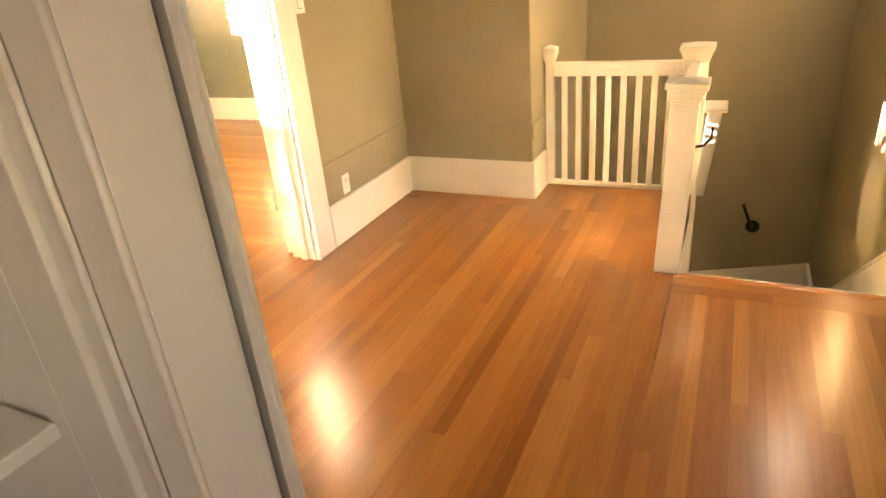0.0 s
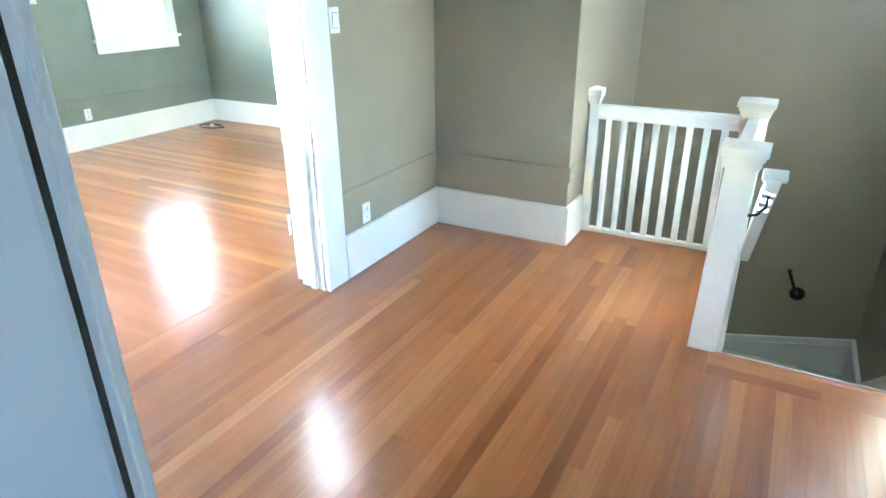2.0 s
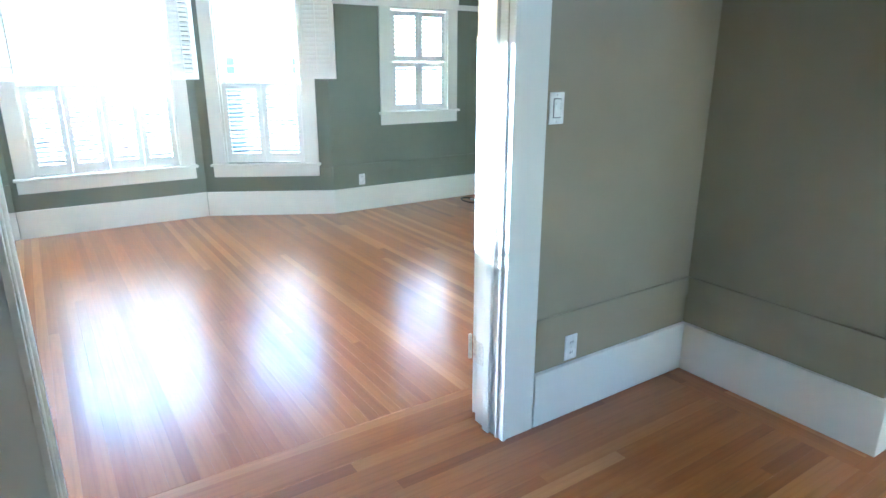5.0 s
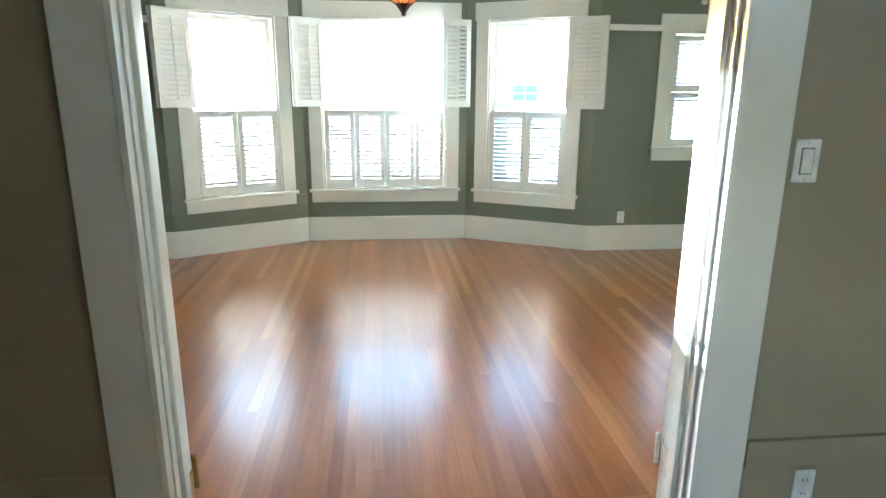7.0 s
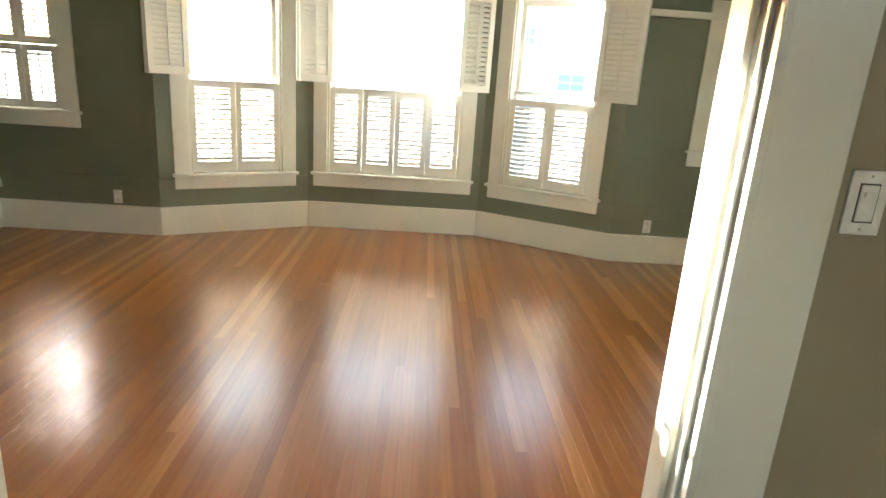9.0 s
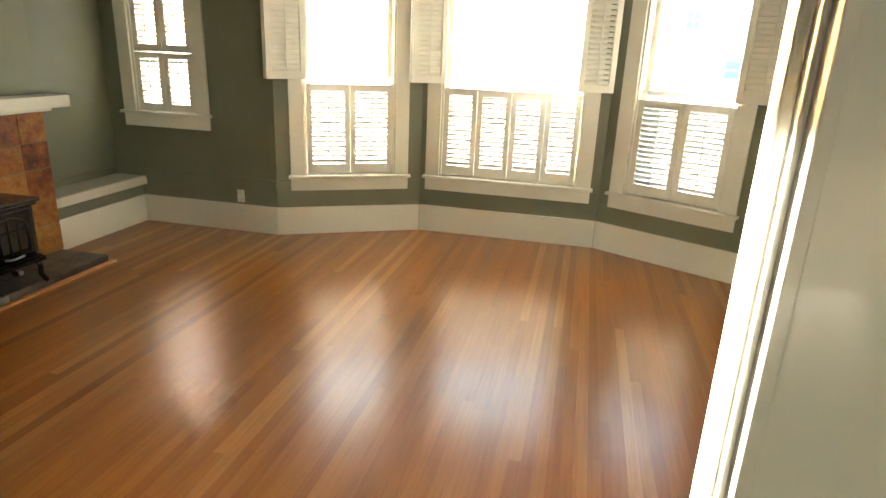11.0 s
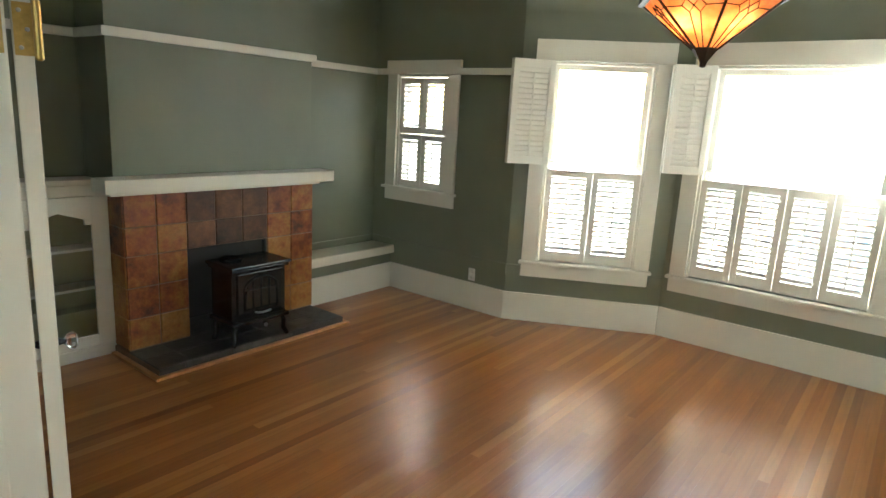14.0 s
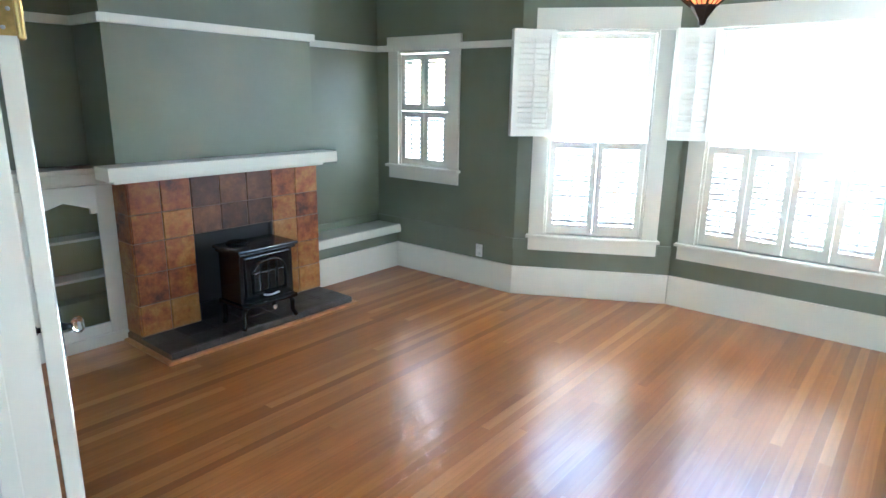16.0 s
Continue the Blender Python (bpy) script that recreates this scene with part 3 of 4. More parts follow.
def slat_shape(length):
    """A thin louvre with an elliptical section."""
    bm = bmesh.new()
    ring = [(0.0235 * math.cos(a), 0.0058 * math.sin(a)) for a in (math.pi * 2 * i / 10 for i in range(10))]
    ends = [[bm.verts.new((x, y, z)) for y, z in ring] for x in (-length / 2, length / 2)]
    for i in range(10):
        bm.faces.new((ends[0][i], ends[0][(i + 1) % 10], ends[1][(i + 1) % 10], ends[1][i]))
    for x, turned in ((-length / 2, -1), (length / 2, 1)):      # end caps of their own, so that the long faces shade evenly
        bm.faces.new([bm.verts.new((x, y, z)) for y, z in ring][::turned])
    return bm


MEET = 1.36
frames = {}
for i, (p, q, inner) in enumerate(((B1, B2, W_L), (B2, B3, W_C), (B3, B4, W_R)), 1):
    frames[i] = window(f"window_{i}", p, q, inner, ZA, ZB, MEET, "white framed bay sash window, blown bright with daylight")
frames[4] = window("window_4", (XW, YF), B1, W_F, SA, SB, 1.50, "small white framed sash window, shutters closed", 0.125, 0.12)
frames[5] = window("window_5", B4, (XW, YN), W_G, SA, SB, 1.50, "small white framed sash window, shutters closed", 0.15, 0.125)
for i, inner, n in ((1, W_L, 2), (2, W_C, 4), (3, W_R, 2)):
    a0, a1 = inner[0] + 0.02, inner[1] - 0.02
    w = (a1 - a0) / n
    first = shutter(w, 0.765, frames[i] @ pose(a0, 0.02, ZA + 0.012), (-53, -52, -48)[i - 1])
    for k in range(1, n):
        copy_thing(first, frames[i] @ pose(a0 + w * k, 0.02, ZA + 0.012))
for i, inner in ((4, W_F), (5, W_G)):
    a0, a1 = inner[0] + 0.02, inner[1] - 0.02
    w = (a1 - a0) / 2
    for z, h in ((SA + 0.008, 0.485), (1.505, 0.495)):
        first = shutter(w, h, frames[i] @ pose(a0, 0.02, z), 30, 0.06, 0.05)
        copy_thing(first, frames[i] @ pose(a0 + w, 0.02, z))
UZ, UH = 1.345, 0.80


def swung(i, along, out, turn, w, tilt=82, label="white louvred shutter panel folded open beside its window", rod=1):
    """An upper panel hung at along (out into the room), turned about its hinge; 180 lies back flat against the wall."""
    return shutter(w, UH, frames[i] @ pose(along, -out, UZ, 0, 0, -turn), tilt, 0.06, 0.06, label, rod)


swung(1, 0.25, 0.03, 157, 0.345)
swung(1, 0.264, 0.070, 157, 0.345)
swung(2, 0.185, 0.03, 148, 0.30)
swung(2, 0.218, 0.070, 148, 0.30)
swung(2, 1.398, 0.025, 101, 0.24)
swung(2, 1.335, 0.27, -21, 0.30, 44, rod=-1)
swung(3, 1.0, 0.035, 4, 0.355, rod=-1)
swung(3, 1.0, 0.072, 4, 0.355, rod=-1)

# ---------- fireplace ----------
br = bmesh.new()
box(br, BX0, BX1, YF, BY, 1.14, CEIL)
tagged(part("wall_chimney_breast", br, WALL_LIVING), "sage green painted chimney breast", "wall", kind="structure")
FX0, FX1, FZ = -4.325, -3.675, 0.69
HEARTH = 0.062
TX0, TX1, TZ = -4.765, -3.258, 1.09
sur = thing("fireplace", pose(0, 0, 0), "fireplace faced with copper brown slate tiles under a white mantel", "fireplace")
core = bmesh.new()
box(core, TX0 + 0.004, FX0, YF, BY - 0.008, 0.0, TZ + 0.045)
box(core, FX1, TX1 - 0.004, YF, BY - 0.008, 0.0, TZ + 0.045)
box(core, FX0, FX1, YF, BY - 0.008, FZ, TZ + 0.045)
part("core", core, GROUT, sur, "dark grout bed")
fb = bmesh.new()
box(fb, FX0 + 0.001, FX1 - 0.001, YF + 0.002, YF + 0.03, 0.0, FZ - 0.001)
box(fb, FX0, FX0 + 0.012, YF + 0.03, BY - 0.02, 0.0, FZ - 0.001)
box(fb, FX1 - 0.012, FX1, YF + 0.03, BY - 0.02, 0.0, FZ - 0.001)
box(fb, FX0 + 0.012, FX1 - 0.012, YF + 0.03, BY - 0.02, FZ - 0.013, FZ - 0.001)
part("firebox_lining", fb, FIREBLACK, sur, "soot black firebox lining")
part("flue_shield", bx(FX0 + 0.012, FX1 - 0.012, -1.72, -1.716, 0.56, FZ - 0.014, 0), FIREBLACK, sur, "black sheet metal shield")


def tile_mesh(w, h, k=0.012):
    bm = box(bmesh.new(), -w / 2, w / 2, -k, 0, -h / 2, h / 2)
    bmesh.ops.bevel(bm, geom=[e for e in bm.edges if all(v.co.y > -0.001 for v in e.verts)], offset=0.003, segments=1, affect="EDGES")
    return bm


rows = [(HEARTH, 0.272), (0.272, 0.481), (0.481, FZ), (FZ, 0.878), (0.878, TZ)]
cols = [TX1 - (TX1 - FX1) / 2 * i for i in range(3)] + [FX1 - (FX1 - FX0) / 3 * i for i in (1, 2, 3)] + [FX0 - (FX0 - TX0) / 2 * i for i in (1, 2)]
cache = {}
rnd = random.Random(5)
for r, (z0, z1) in enumerate(rows):
    for c, (xb, xa) in enumerate(zip(cols, cols[1:])):
        if r < 3 and 2 <= c <= 4:
            continue
        key = (round(xb - xa, 3), round(z1 - z0, 3), 2 <= c <= 4)
        if key not in cache:
            cache[key] = mesh_from(tile_mesh(key[0] - 0.007, key[1] - 0.007), "tile", SOOT_TILE if key[2] else TILE)
        o = new("tile", cache[key])
        o.parent = sur
        o.matrix_local = pose((xa + xb) / 2, BY + rnd.uniform(0, 0.003), (z0 + z1) / 2, rnd.uniform(-0.4, 0.4), 0, rnd.uniform(-0.4, 0.4))
for z0, z1 in rows:                         # tiles on the cheek beside the cabinet
    o = part("tile", tile_mesh(0.19, z1 - z0 - 0.005), TILE, sur, "", pose(TX1 + 0.006, BY - 0.105, (z0 + z1) / 2, 0, 0, -90))
mt = thing("mantel", pose(0, 0, 0), "white painted wooden mantel shelf over the tiles", "mantel")
part("shelf", bx(-4.825, -3.083, BY - 0.002, -1.475, 1.125, 1.208, 0.004), TRIM, mt)
part("bed_mould", bx(-4.785, -3.16, BY + 0.004, -1.60, TZ + 0.002, 1.124, 0.006), TRIM, mt)
hearth = thing("hearth", pose(0, 0, 0), "dark slate tile hearth edged with an oak strip", "hearth")
part("bed", bx(-4.755, -3.245, BY - 0.35, -1.265, 0.004, 0.05, 0.002), GROUT, hearth)
hc, hr = 7, 2
for i in range(hc):
    for j in range(hr):
        x0, x1 = -4.75 + 1.505 * i / hc, -4.75 + 1.505 * (i + 1) / hc
        y0, y1 = -1.655 + 0.385 * j / hr, -1.655 + 0.385 * (j + 1) / hr
        part("tile", bx(x0 + 0.002, x1 - 0.002, y0 + 0.002, y1 - 0.002, 0.05, HEARTH, 0.002), DARK_SLATE, hearth)
for i in range(9):
    x0, x1 = -4.75 + 1.505 * i / 9, -4.75 + 1.505 * (i + 1) / 9
    part("edge_tile", bx(x0 + 0.002, x1 - 0.002, -1.267, -1.258, 0.012, HEARTH - 0.002, 0.002), DARK_SLATE, hearth)
part("inner_slab", bx(FX0 + 0.013, FX1 - 0.013, YF + 0.03, BY - 0.004, 0.05, HEARTH - 0.004, 0), DARK_SLATE, hearth)
part("edge_strip", bx(-4.79, -3.205, -1.256, -1.222, 0.0, 0.022, 0.006), EDGE_OAK, hearth, "orange oak edging strip")
for xa, ya in ((-4.79, -1.64), (-3.242, -1.835)):
    part("edge_strip", bx(xa, xa + 0.034, ya, -1.257, 0.0, 0.022, 0.006), EDGE_OAK, hearth, "orange oak edging strip")

# wood stove
SZ = HEARTH
stove = thing("wood_stove", pose(-3.98, -1.26, SZ), "black enamelled cast iron wood stove with arched glass door", "stove")
part("body", bx(-0.215, 0.215, -0.27, -0.012, 0.17, 0.535, 0.012), IRON, stove)
part("top_plate", bx(-0.24, 0.24, -0.30, 0.03, 0.537, 0.562, 0.009), IRON, stove)
part("top_ledge", bx(-0.228, 0.228, -0.285, 0.012, 0.515, 0.536, 0.006), IRON, stove)
part("base_skirt", bx(-0.226, 0.226, -0.285, 0.02, 0.145, 0.175, 0.008), IRON, stove)
part("ash_lip", prism([(-0.2, 0.0), (0.2, 0.0), (0.17, 0.07), (0.09, 0.09), (-0.09, 0.09), (-0.17, 0.07)], 0.016, "z", 0.003), IRON, stove, "", pose(0, 0.0, 0.18))
part("flue_collar", lathe([(0.072, 0), (0.076, 0.005), (0.07, 0.016), (0.058, 0.02), (0.055, 0.012)], 24), IRON, stove, "", pose(0.10, -0.205, 0.56), True)
arch = [(-0.13, 0.245), (0.13, 0.245), (0.13, 0.385)] + [(0.13 * math.cos(a), 0.385 + 0.085 * math.sin(a)) for a in (math.pi * i / 12 for i in range(1, 12))] + [(-0.13, 0.385)]
dr = part("door", bx(-0.18, 0.18, -0.012, 0.004, 0.21, 0.505, 0.006), IRON, stove)
part("window_glass", prism(arch, 0.003), plain("smoked_glass", (0.01, 0.01, 0.01), 0.05), dr, "dark smoked glass", pose(0, 0.004, 0))
outer = [Vector((x, 0.012, z)) for x, z in arch[2:]] + [Vector((-0.13, 0.012, 0.245)), Vector((0.13, 0.012, 0.245)), Vector((0.13, 0.012, 0.385))]
part("door_moulding", tube(outer, 0.009, 8), IRON, dr, "", None, True)
for x, hgt in ((-0.065, 0.455), (0.0, 0.47), (0.065, 0.455)):
    part("bar", tube([(x, 0.012, 0.245), (x, 0.012, hgt)], 0.005, 8), IRON, dr)
part("bar", tube([(-0.13, 0.012, 0.385), (0.13, 0.012, 0.385)], 0.005, 8), IRON, dr)
part("handle", tube([(0.05, 0.01, 0.222), (0.05, 0.04, 0.225), (0.02, 0.05, 0.225), (-0.045, 0.05, 0.23)], 0.007, 8), STEEL, dr, "bright metal latch handle", None, True)
part("bright_rail", tube([(-0.17, 0.045, 0.2), (0.17, 0.045, 0.2)], 0.006, 8), IRON, stove, "", None, True)
part("air_knob", lathe([(0.012, 0), (0.016, 0.01), (0.008, 0.02)], 12), STEEL, stove, "small bright draught knob", pose(-0.02, 0.02, 0.12, -90))
for sx in (-1, 1):
    for yy in (-0.26, -0.02):
        part("leg", tube([(sx * 0.185, yy, 0.15), (sx * 0.2, yy + 0.008, 0.11), (sx * 0.198, yy + 0.006, 0.05), (sx * 0.215, yy + 0.018, 0.012), (sx * 0.222, yy + 0.022, 0.0)], 0.016, 8), IRON, stove, "", None, True)

# ---------- built-in bench beside the fireplace ----------
bn = thing("window_bench", pose(0, 0, 0), "low built-in bench with green top and thick white edge", "bench")
part("front", bx(XW + 0.003, BX0 - 0.02, YF, -1.79, 0.0, 0.34, 0.002), WALL_LIVING, bn, "sage green bench front")
part("kick_board", bx(XW + 0.003, BX0 - 0.03, -1.79, -1.768, 0.0, BASE_H, 0.004), TRIM, bn, "white baseboard along the bench")
part("seat", bx(XW + 0.003, BX0 - 0.02, YF, -1.775, 0.341, 0.42, 0.004), BENCH_TOP, bn, "painted seat, gloss reflection put into its pale grey green")
part("nosing", bx(XW + 0.003, BX0 - 0.025, -1.773, -1.742, 0.345, 0.423, 0.006), TRIM, bn, "white seat edge")

# ---------- built-in bookcases beside the fireplace ----------
CY, CZ = -1.855, 1.17


def glazed_cabinet(x_right, w, label):
    """A built-in cabinet whose right jamb stands at x_right; its door has a pointed, notched top to the glass."""
    t = thing("glazed_cabinet", pose(x_right, CY, 0, 0, 0, 180), label, "cabinet", "cabinets beside the fireplace")
    dp = CY - YF - 0.004
    part("side_panel", bx(0.001, 0.019, 0.022, dp, 0.0, CZ - 0.03, 0.001), TRIM, t)
    part("side_panel", bx(w - 0.019, w - 0.001, 0.022, dp, 0.0, CZ - 0.03, 0.001), TRIM, t)
    part("back_panel", bx(0.02, w - 0.02, dp - 0.012, dp, 0.0, CZ - 0.03, 0.0), CABINET_BACK, t, "olive painted cabinet back")
    part("plinth", bx(0.001, w - 0.001, 0.0, 0.02, 0.0, 0.075, 0.003), TRIM, t)
    part("frieze", bx(0.001, w - 0.001, 0.0, 0.02, 1.07, CZ - 0.03, 0.003), TRIM, t)
    for z in (0.075, 0.30, 0.46, 0.717):
        part("shelf", bx(0.02, w - 0.02, 0.024 if z > 0.4 else 0.05, dp - 0.012, z, z + 0.018, 0.002), TRIM if z > 0.4 else CABINET_BACK, t)
    g0, g1, gz0, gz1 = 0.108, w - 0.108, 0.155, 0.888
    d = part("door", bx(0.002, g0, -0.001, 0.02, 0.08, 1.066, 0.003), TRIM, t, "white door with pointed glass opening")
    part("door_stile", bx(g1, w - 0.002, -0.001, 0.02, 0.08, 1.066, 0.003), TRIM, d)
    part("door_rail", bx(g0, g1, -0.001, 0.02, 0.08, gz0, 0.003), TRIM, d)
    mid = (g0 + g1) / 2
    shape = [(g0, 1.066), (g0, gz1), (g0 + 0.042, gz1), (g0 + 0.042, gz1 + 0.034), (mid, 0.972), (g1 - 0.042, gz1 + 0.034), (g1 - 0.042, gz1), (g1, gz1), (g1, 1.066)]
    part("door_head", prism(shape, 0.021), TRIM, d, "", pose(0, -0.001, 0))
    part("pane", bx(g0 - 0.005, g1 + 0.005, 0.012, 0.015, gz0 - 0.005, 1.0, 0), CLEAR, d, "clear glass pane").visible_shadow = False
    return t


glazed_cabinet(-2.657, 0.60, "white built-in cabinet with arched glass door and bare shelves")
glazed_cabinet(-2.055, 0.60, "white built-in cabinet with arched glass door and bare shelves")
ct = thing("cabinet_top", pose(0, 0, 0), "white painted ledge on the built-in cabinets", "ledge")
part("slab", bx(BX1 + 0.003, XD - 0.003, YF + 0.003, CY + 0.012, CZ - 0.028, CZ + 0.004, 0.004), TRIM, ct)
part("front_board", bx(BX1 + 0.003, XD - 0.003, CY + 0.003, CY + 0.014, 1.085, CZ - 0.029, 0.003), TRIM, ct)
tagged(part("wall_filler", bx(-2.052, XD - 0.003, YF, CY, 0, 1.14, 0.002), TRIM), "white painted infill beside the cabinets", "wall", kind="structure")

# ---------- pendant lamp ----------
LX, LY = -3.80, 1.55
lamp = thing("pendant_lamp", pose(LX, LY, 1.895, 0, 0, 29), "amber art glass pendant lamp with bronze frame, lit", "lamp")


def hexa(r, z, n=6):
    return [Vector((r * math.cos(math.tau * i / n), r * math.sin(math.tau * i / n), z)) for i in range(n)]


lo, hi = hexa(0.040, 0.056), hexa(0.24, 0.215)
for i in range(6):
    bm = bmesh.new()
    j = (i + 1) % 6
    a, b, c, d = (bm.verts.new(v) for v in (lo[i], lo[j], hi[j], hi[i]))
    f = bm.faces.new((a, b, c, d))
    r = bmesh.ops.extrude_face_region(bm, geom=[f])
    bmesh.ops.translate(bm, vec=(0, 0, 0.004), verts=[v for v in r["geom"] if isinstance(v, bmesh.types.BMVert)])
    bmesh.ops.recalc_face_normals(bm, faces=bm.faces[:])
    pn = part("glass_panel", bm, AMBER, lamp, "mottled amber glass panel")
    part("rib", tube([lo[i], hi[i]], 0.005, 6), BRONZE, lamp)
    q = lambda s, tt: (lo[i].lerp(lo[j], s)).lerp(hi[i].lerp(hi[j], s), tt) - Vector((0, 0, 0.003))
    for s0 in (0.40, 0.60):                 # two small diamonds side by side
        part("lead_line", tube([q(s0 - 0.1, 0.76), q(s0, 0.87), q(s0 + 0.1, 0.76), q(s0, 0.65), q(s0 - 0.1, 0.76)], 0.0022, 5), BRONZE, pn)
        part("lead_line", tube([q(s0, 0.65), q(0.5 + (s0 - 0.5) * 1.5, 0.03)], 0.0022, 5), BRONZE, pn)
    part("lead_line", tube([q(0, 0.76), q(0.30, 0.76)], 0.0022, 5), BRONZE, pn)
    part("lead_line", tube([q(0.70, 0.76), q(1, 0.76)], 0.0022, 5), BRONZE, pn)
    part("rim", prism([(0, 0), (0.028, 0.0), (0.02, 0.036), (0.0, 0.036)], (hexa(0.25, 0)[0] - hexa(0.25, 0)[1]).length, "x"), BRONZE, lamp, "", plan_frame(hexa(0.228, 0)[j].xy, hexa(0.228, 0)[i].xy)[0] @ pose(0, 0, 0.21) @ pose(-0.011, -0.0, 0))
part("finial", lathe([(0.004, -0.004), (0.012, 0.0), (0.013, 0.012), (0.016, 0.018), (0.044, 0.055), (0.045, 0.061), (0.03, 0.066)], 6), BRONZE, lamp)
for bx_, by_ in ((0.075, 0.055), (-0.06, -0.07), (0.06, -0.075)):
    part("bulb", lathe([(0.006, 0.0), (0.019, 0.012), (0.024, 0.028), (0.018, 0.044), (0.012, 0.055), (0.012, 0.075)], 12), BULB, lamp, "glowing lamp bulb", pose(bx_, by_, 0.125), True)
for i in (0, 2, 4):
    v = hexa(0.22, 0.245)[i]
    part("chain", tube([v, Vector((v.x * 0.1, v.y * 0.1, 0.60))], 0.0045, 6), BRONZE, lamp)
part("stem", tube([(0, 0, 0.58), (0, 0, CEIL - 1.895 - 0.02)], 0.008, 8), BRONZE, lamp)
part("canopy", lathe([(0.065, 0), (0.062, -0.012), (0.03, -0.024)][::-1], 20), BRONZE, lamp, "", pose(0, 0, CEIL - 1.895 - 0.0))

# ---------- outlets and switch ----------
def outlet(m, label="white duplex power outlet on the wall"):
    t = thing("power_outlet", m, label, "outlet", "wall outlets")
    part("plate", bx(-0.035, 0.035, -0.006, 0.0, -0.057, 0.057, 0.003), PLATE, t)
    for z in (-0.024, 0.024):
        s = part("socket", bx(-0.015, 0.015, -0.008, -0.006, z - 0.013, z + 0.013, 0.002), PLATE, t)
        for x in (-0.006, 0.006):
            part("slot", bx(x - 0.0012, x + 0.0012, -0.0086, -0.008, z - 0.004, z + 0.006, 0), PLATE_DARK, s)
    part("screw", lathe([(0.003, 0), (0.002, 0.001)], 8), STEEL, t, "", pose(0, -0.006, 0, 90))
    return t


face_east, face_south = pose(0, 0, 0, 0, 0, 90), pose(0, 0, 0)
for x, y, z in ((XH + 0.0, 2.70, 0.315), (XW, 3.715, 0.325), (XW, -0.80, 0.317)):
    outlet(Matrix.Translation((x, y, z)) @ face_east)
sw = thing("light_switch", Matrix.Translation((XH, 2.543, 1.325)) @ face_east, "white rocker dimmer switch plate on the hall wall", "switch")
part("plate", bx(-0.036, 0.036, -0.006, 0, -0.058, 0.058, 0.003), PLATE, sw)
part("rocker", bx(-0.016, 0.016, -0.0095, -0.006, -0.033, 0.033, 0.002), PLATE, sw)
part("recess_line", bx(-0.0185, 0.0185, -0.0066, -0.006, -0.0355, 0.0355, 0), PLATE_DARK, sw)
part("slider", bx(-0.01, 0.01, -0.014, -0.0096, 0.012, 0.02, 0.001), PLATE, sw)
for z in (-0.048, 0.048):
    part("screw", lathe([(0.003, 0), (0.002, 0.001)], 8), STEEL, sw, "", pose(0, -0.006, z, 90))

# ---------- coil of cable on the living room floor ----------
cb = thing("cable_coil", pose(-5.56, 4.92, 0.0), "loose coil of dark cable on the wooden floor", "cable")
pts = [Vector((0.17 * math.cos(a) * (1 + 0.12 * math.sin(a * 1.7)), 0.085 * math.sin(a) * (1 + 0.1 * math.cos(a * 2.3)), 0.006 + 0.0035 * (a / 6.3))) for a in (0.2 * i for i in range(0, 76))]
part("loop", tube(pts, 0.0055, 6), CABLE, cb, "", None, True)
part("plug", bx(0.0, 0.045, -0.015, 0.012, 0.012, 0.034, 0.005), PLATE, cb, "white plug end")

# ---------- stair head: newels and balustrades ----------
def newel(x, y, z0, z1, w, label, cap=0.03):
    t = thing("newel_post", pose(x, y, 0), label, "newel post", "stair newels")
    h = w / 2
    part("shaft", bx(-h, h, -h, h, z0, z1 - 0.10, 0.004), TRIM, t)
    for a, b, e in ((0.10, 0.085, 0.006), (0.085, 0.06, 0.012), (0.06, 0.04, 0.02)):
        part("moulding", bx(-h - e, h + e, -h - e, h + e, z1 - a, z1 - b, 0.004), TRIM, t)
    part("cap", bx(-h - cap, h + cap, -h - cap, h + cap, z1 - 0.04, z1 - 0.012, 0.003), TRIM, t)
    py = bmesh.new()
    e = h + cap - 0.002
    base = [py.verts.new((sx * e, sy * e, z1 - 0.012)) for sx, sy in ((-1, -1), (1, -1), (1, 1), (-1, 1))]
    tip = py.verts.new((0, 0, z1 + 0.006))
    for i in range(4):
        py.faces.new((base[i], base[(i + 1) % 4], tip))
    py.faces.new(base[::-1])
    part("peak", py, TRIM, t)
    return t


newel(0.014, 2.70, -0.02, 0.912, 0.114, "square white newel post with moulded cap at the stair head").matrix_world = pose(0.014, 2.70, 0, 0, 1.7, 0)
newel(0.012, 3.80, -0.9, 0.905, 0.128, "square white newel post with moulded cap at the landing corner")
newel(XN + 0.036, 3.80, 0.0, 0.91, 0.05, "slim white half newel against the wall", 0.02)


def balustrade(name, p, q, n, label):
    m, length = plan_frame(p, q)
    t = thing(name, m, label, "railing")
    part("handrail", bx(0, length, -0.03, 0.03, 0.765, 0.808, 0.006), TRIM, t)
    part("subrail", bx(0, length, -0.018, 0.018, 0.722, 0.765, 0.004), TRIM, t)
    part("bottom_rail", bx(0, length, -0.02, 0.02, 0.0, 0.028, 0.003), TRIM, t)
    bal = mesh_from(bx(-0.018, 0.018, -0.013, 0.013, 0.028, 0.722, 0.002), "baluster", TRIM)
    for i in range(n):
        b = new("baluster", bal)
        b.parent = t
        b.matrix_local = pose(length * (i + 0.75) / (n + 0.5), 0, 0)
    return t


balustrade("gate_railing", (XN + 0.062, 3.80), (-0.054, 3.80), 8, "white painted railing of square balusters at the landing")
balustrade("stair_head_railing", (0.012, 2.772), (0.012, 3.736), 10, "white painted railing of square balusters above the stairs")
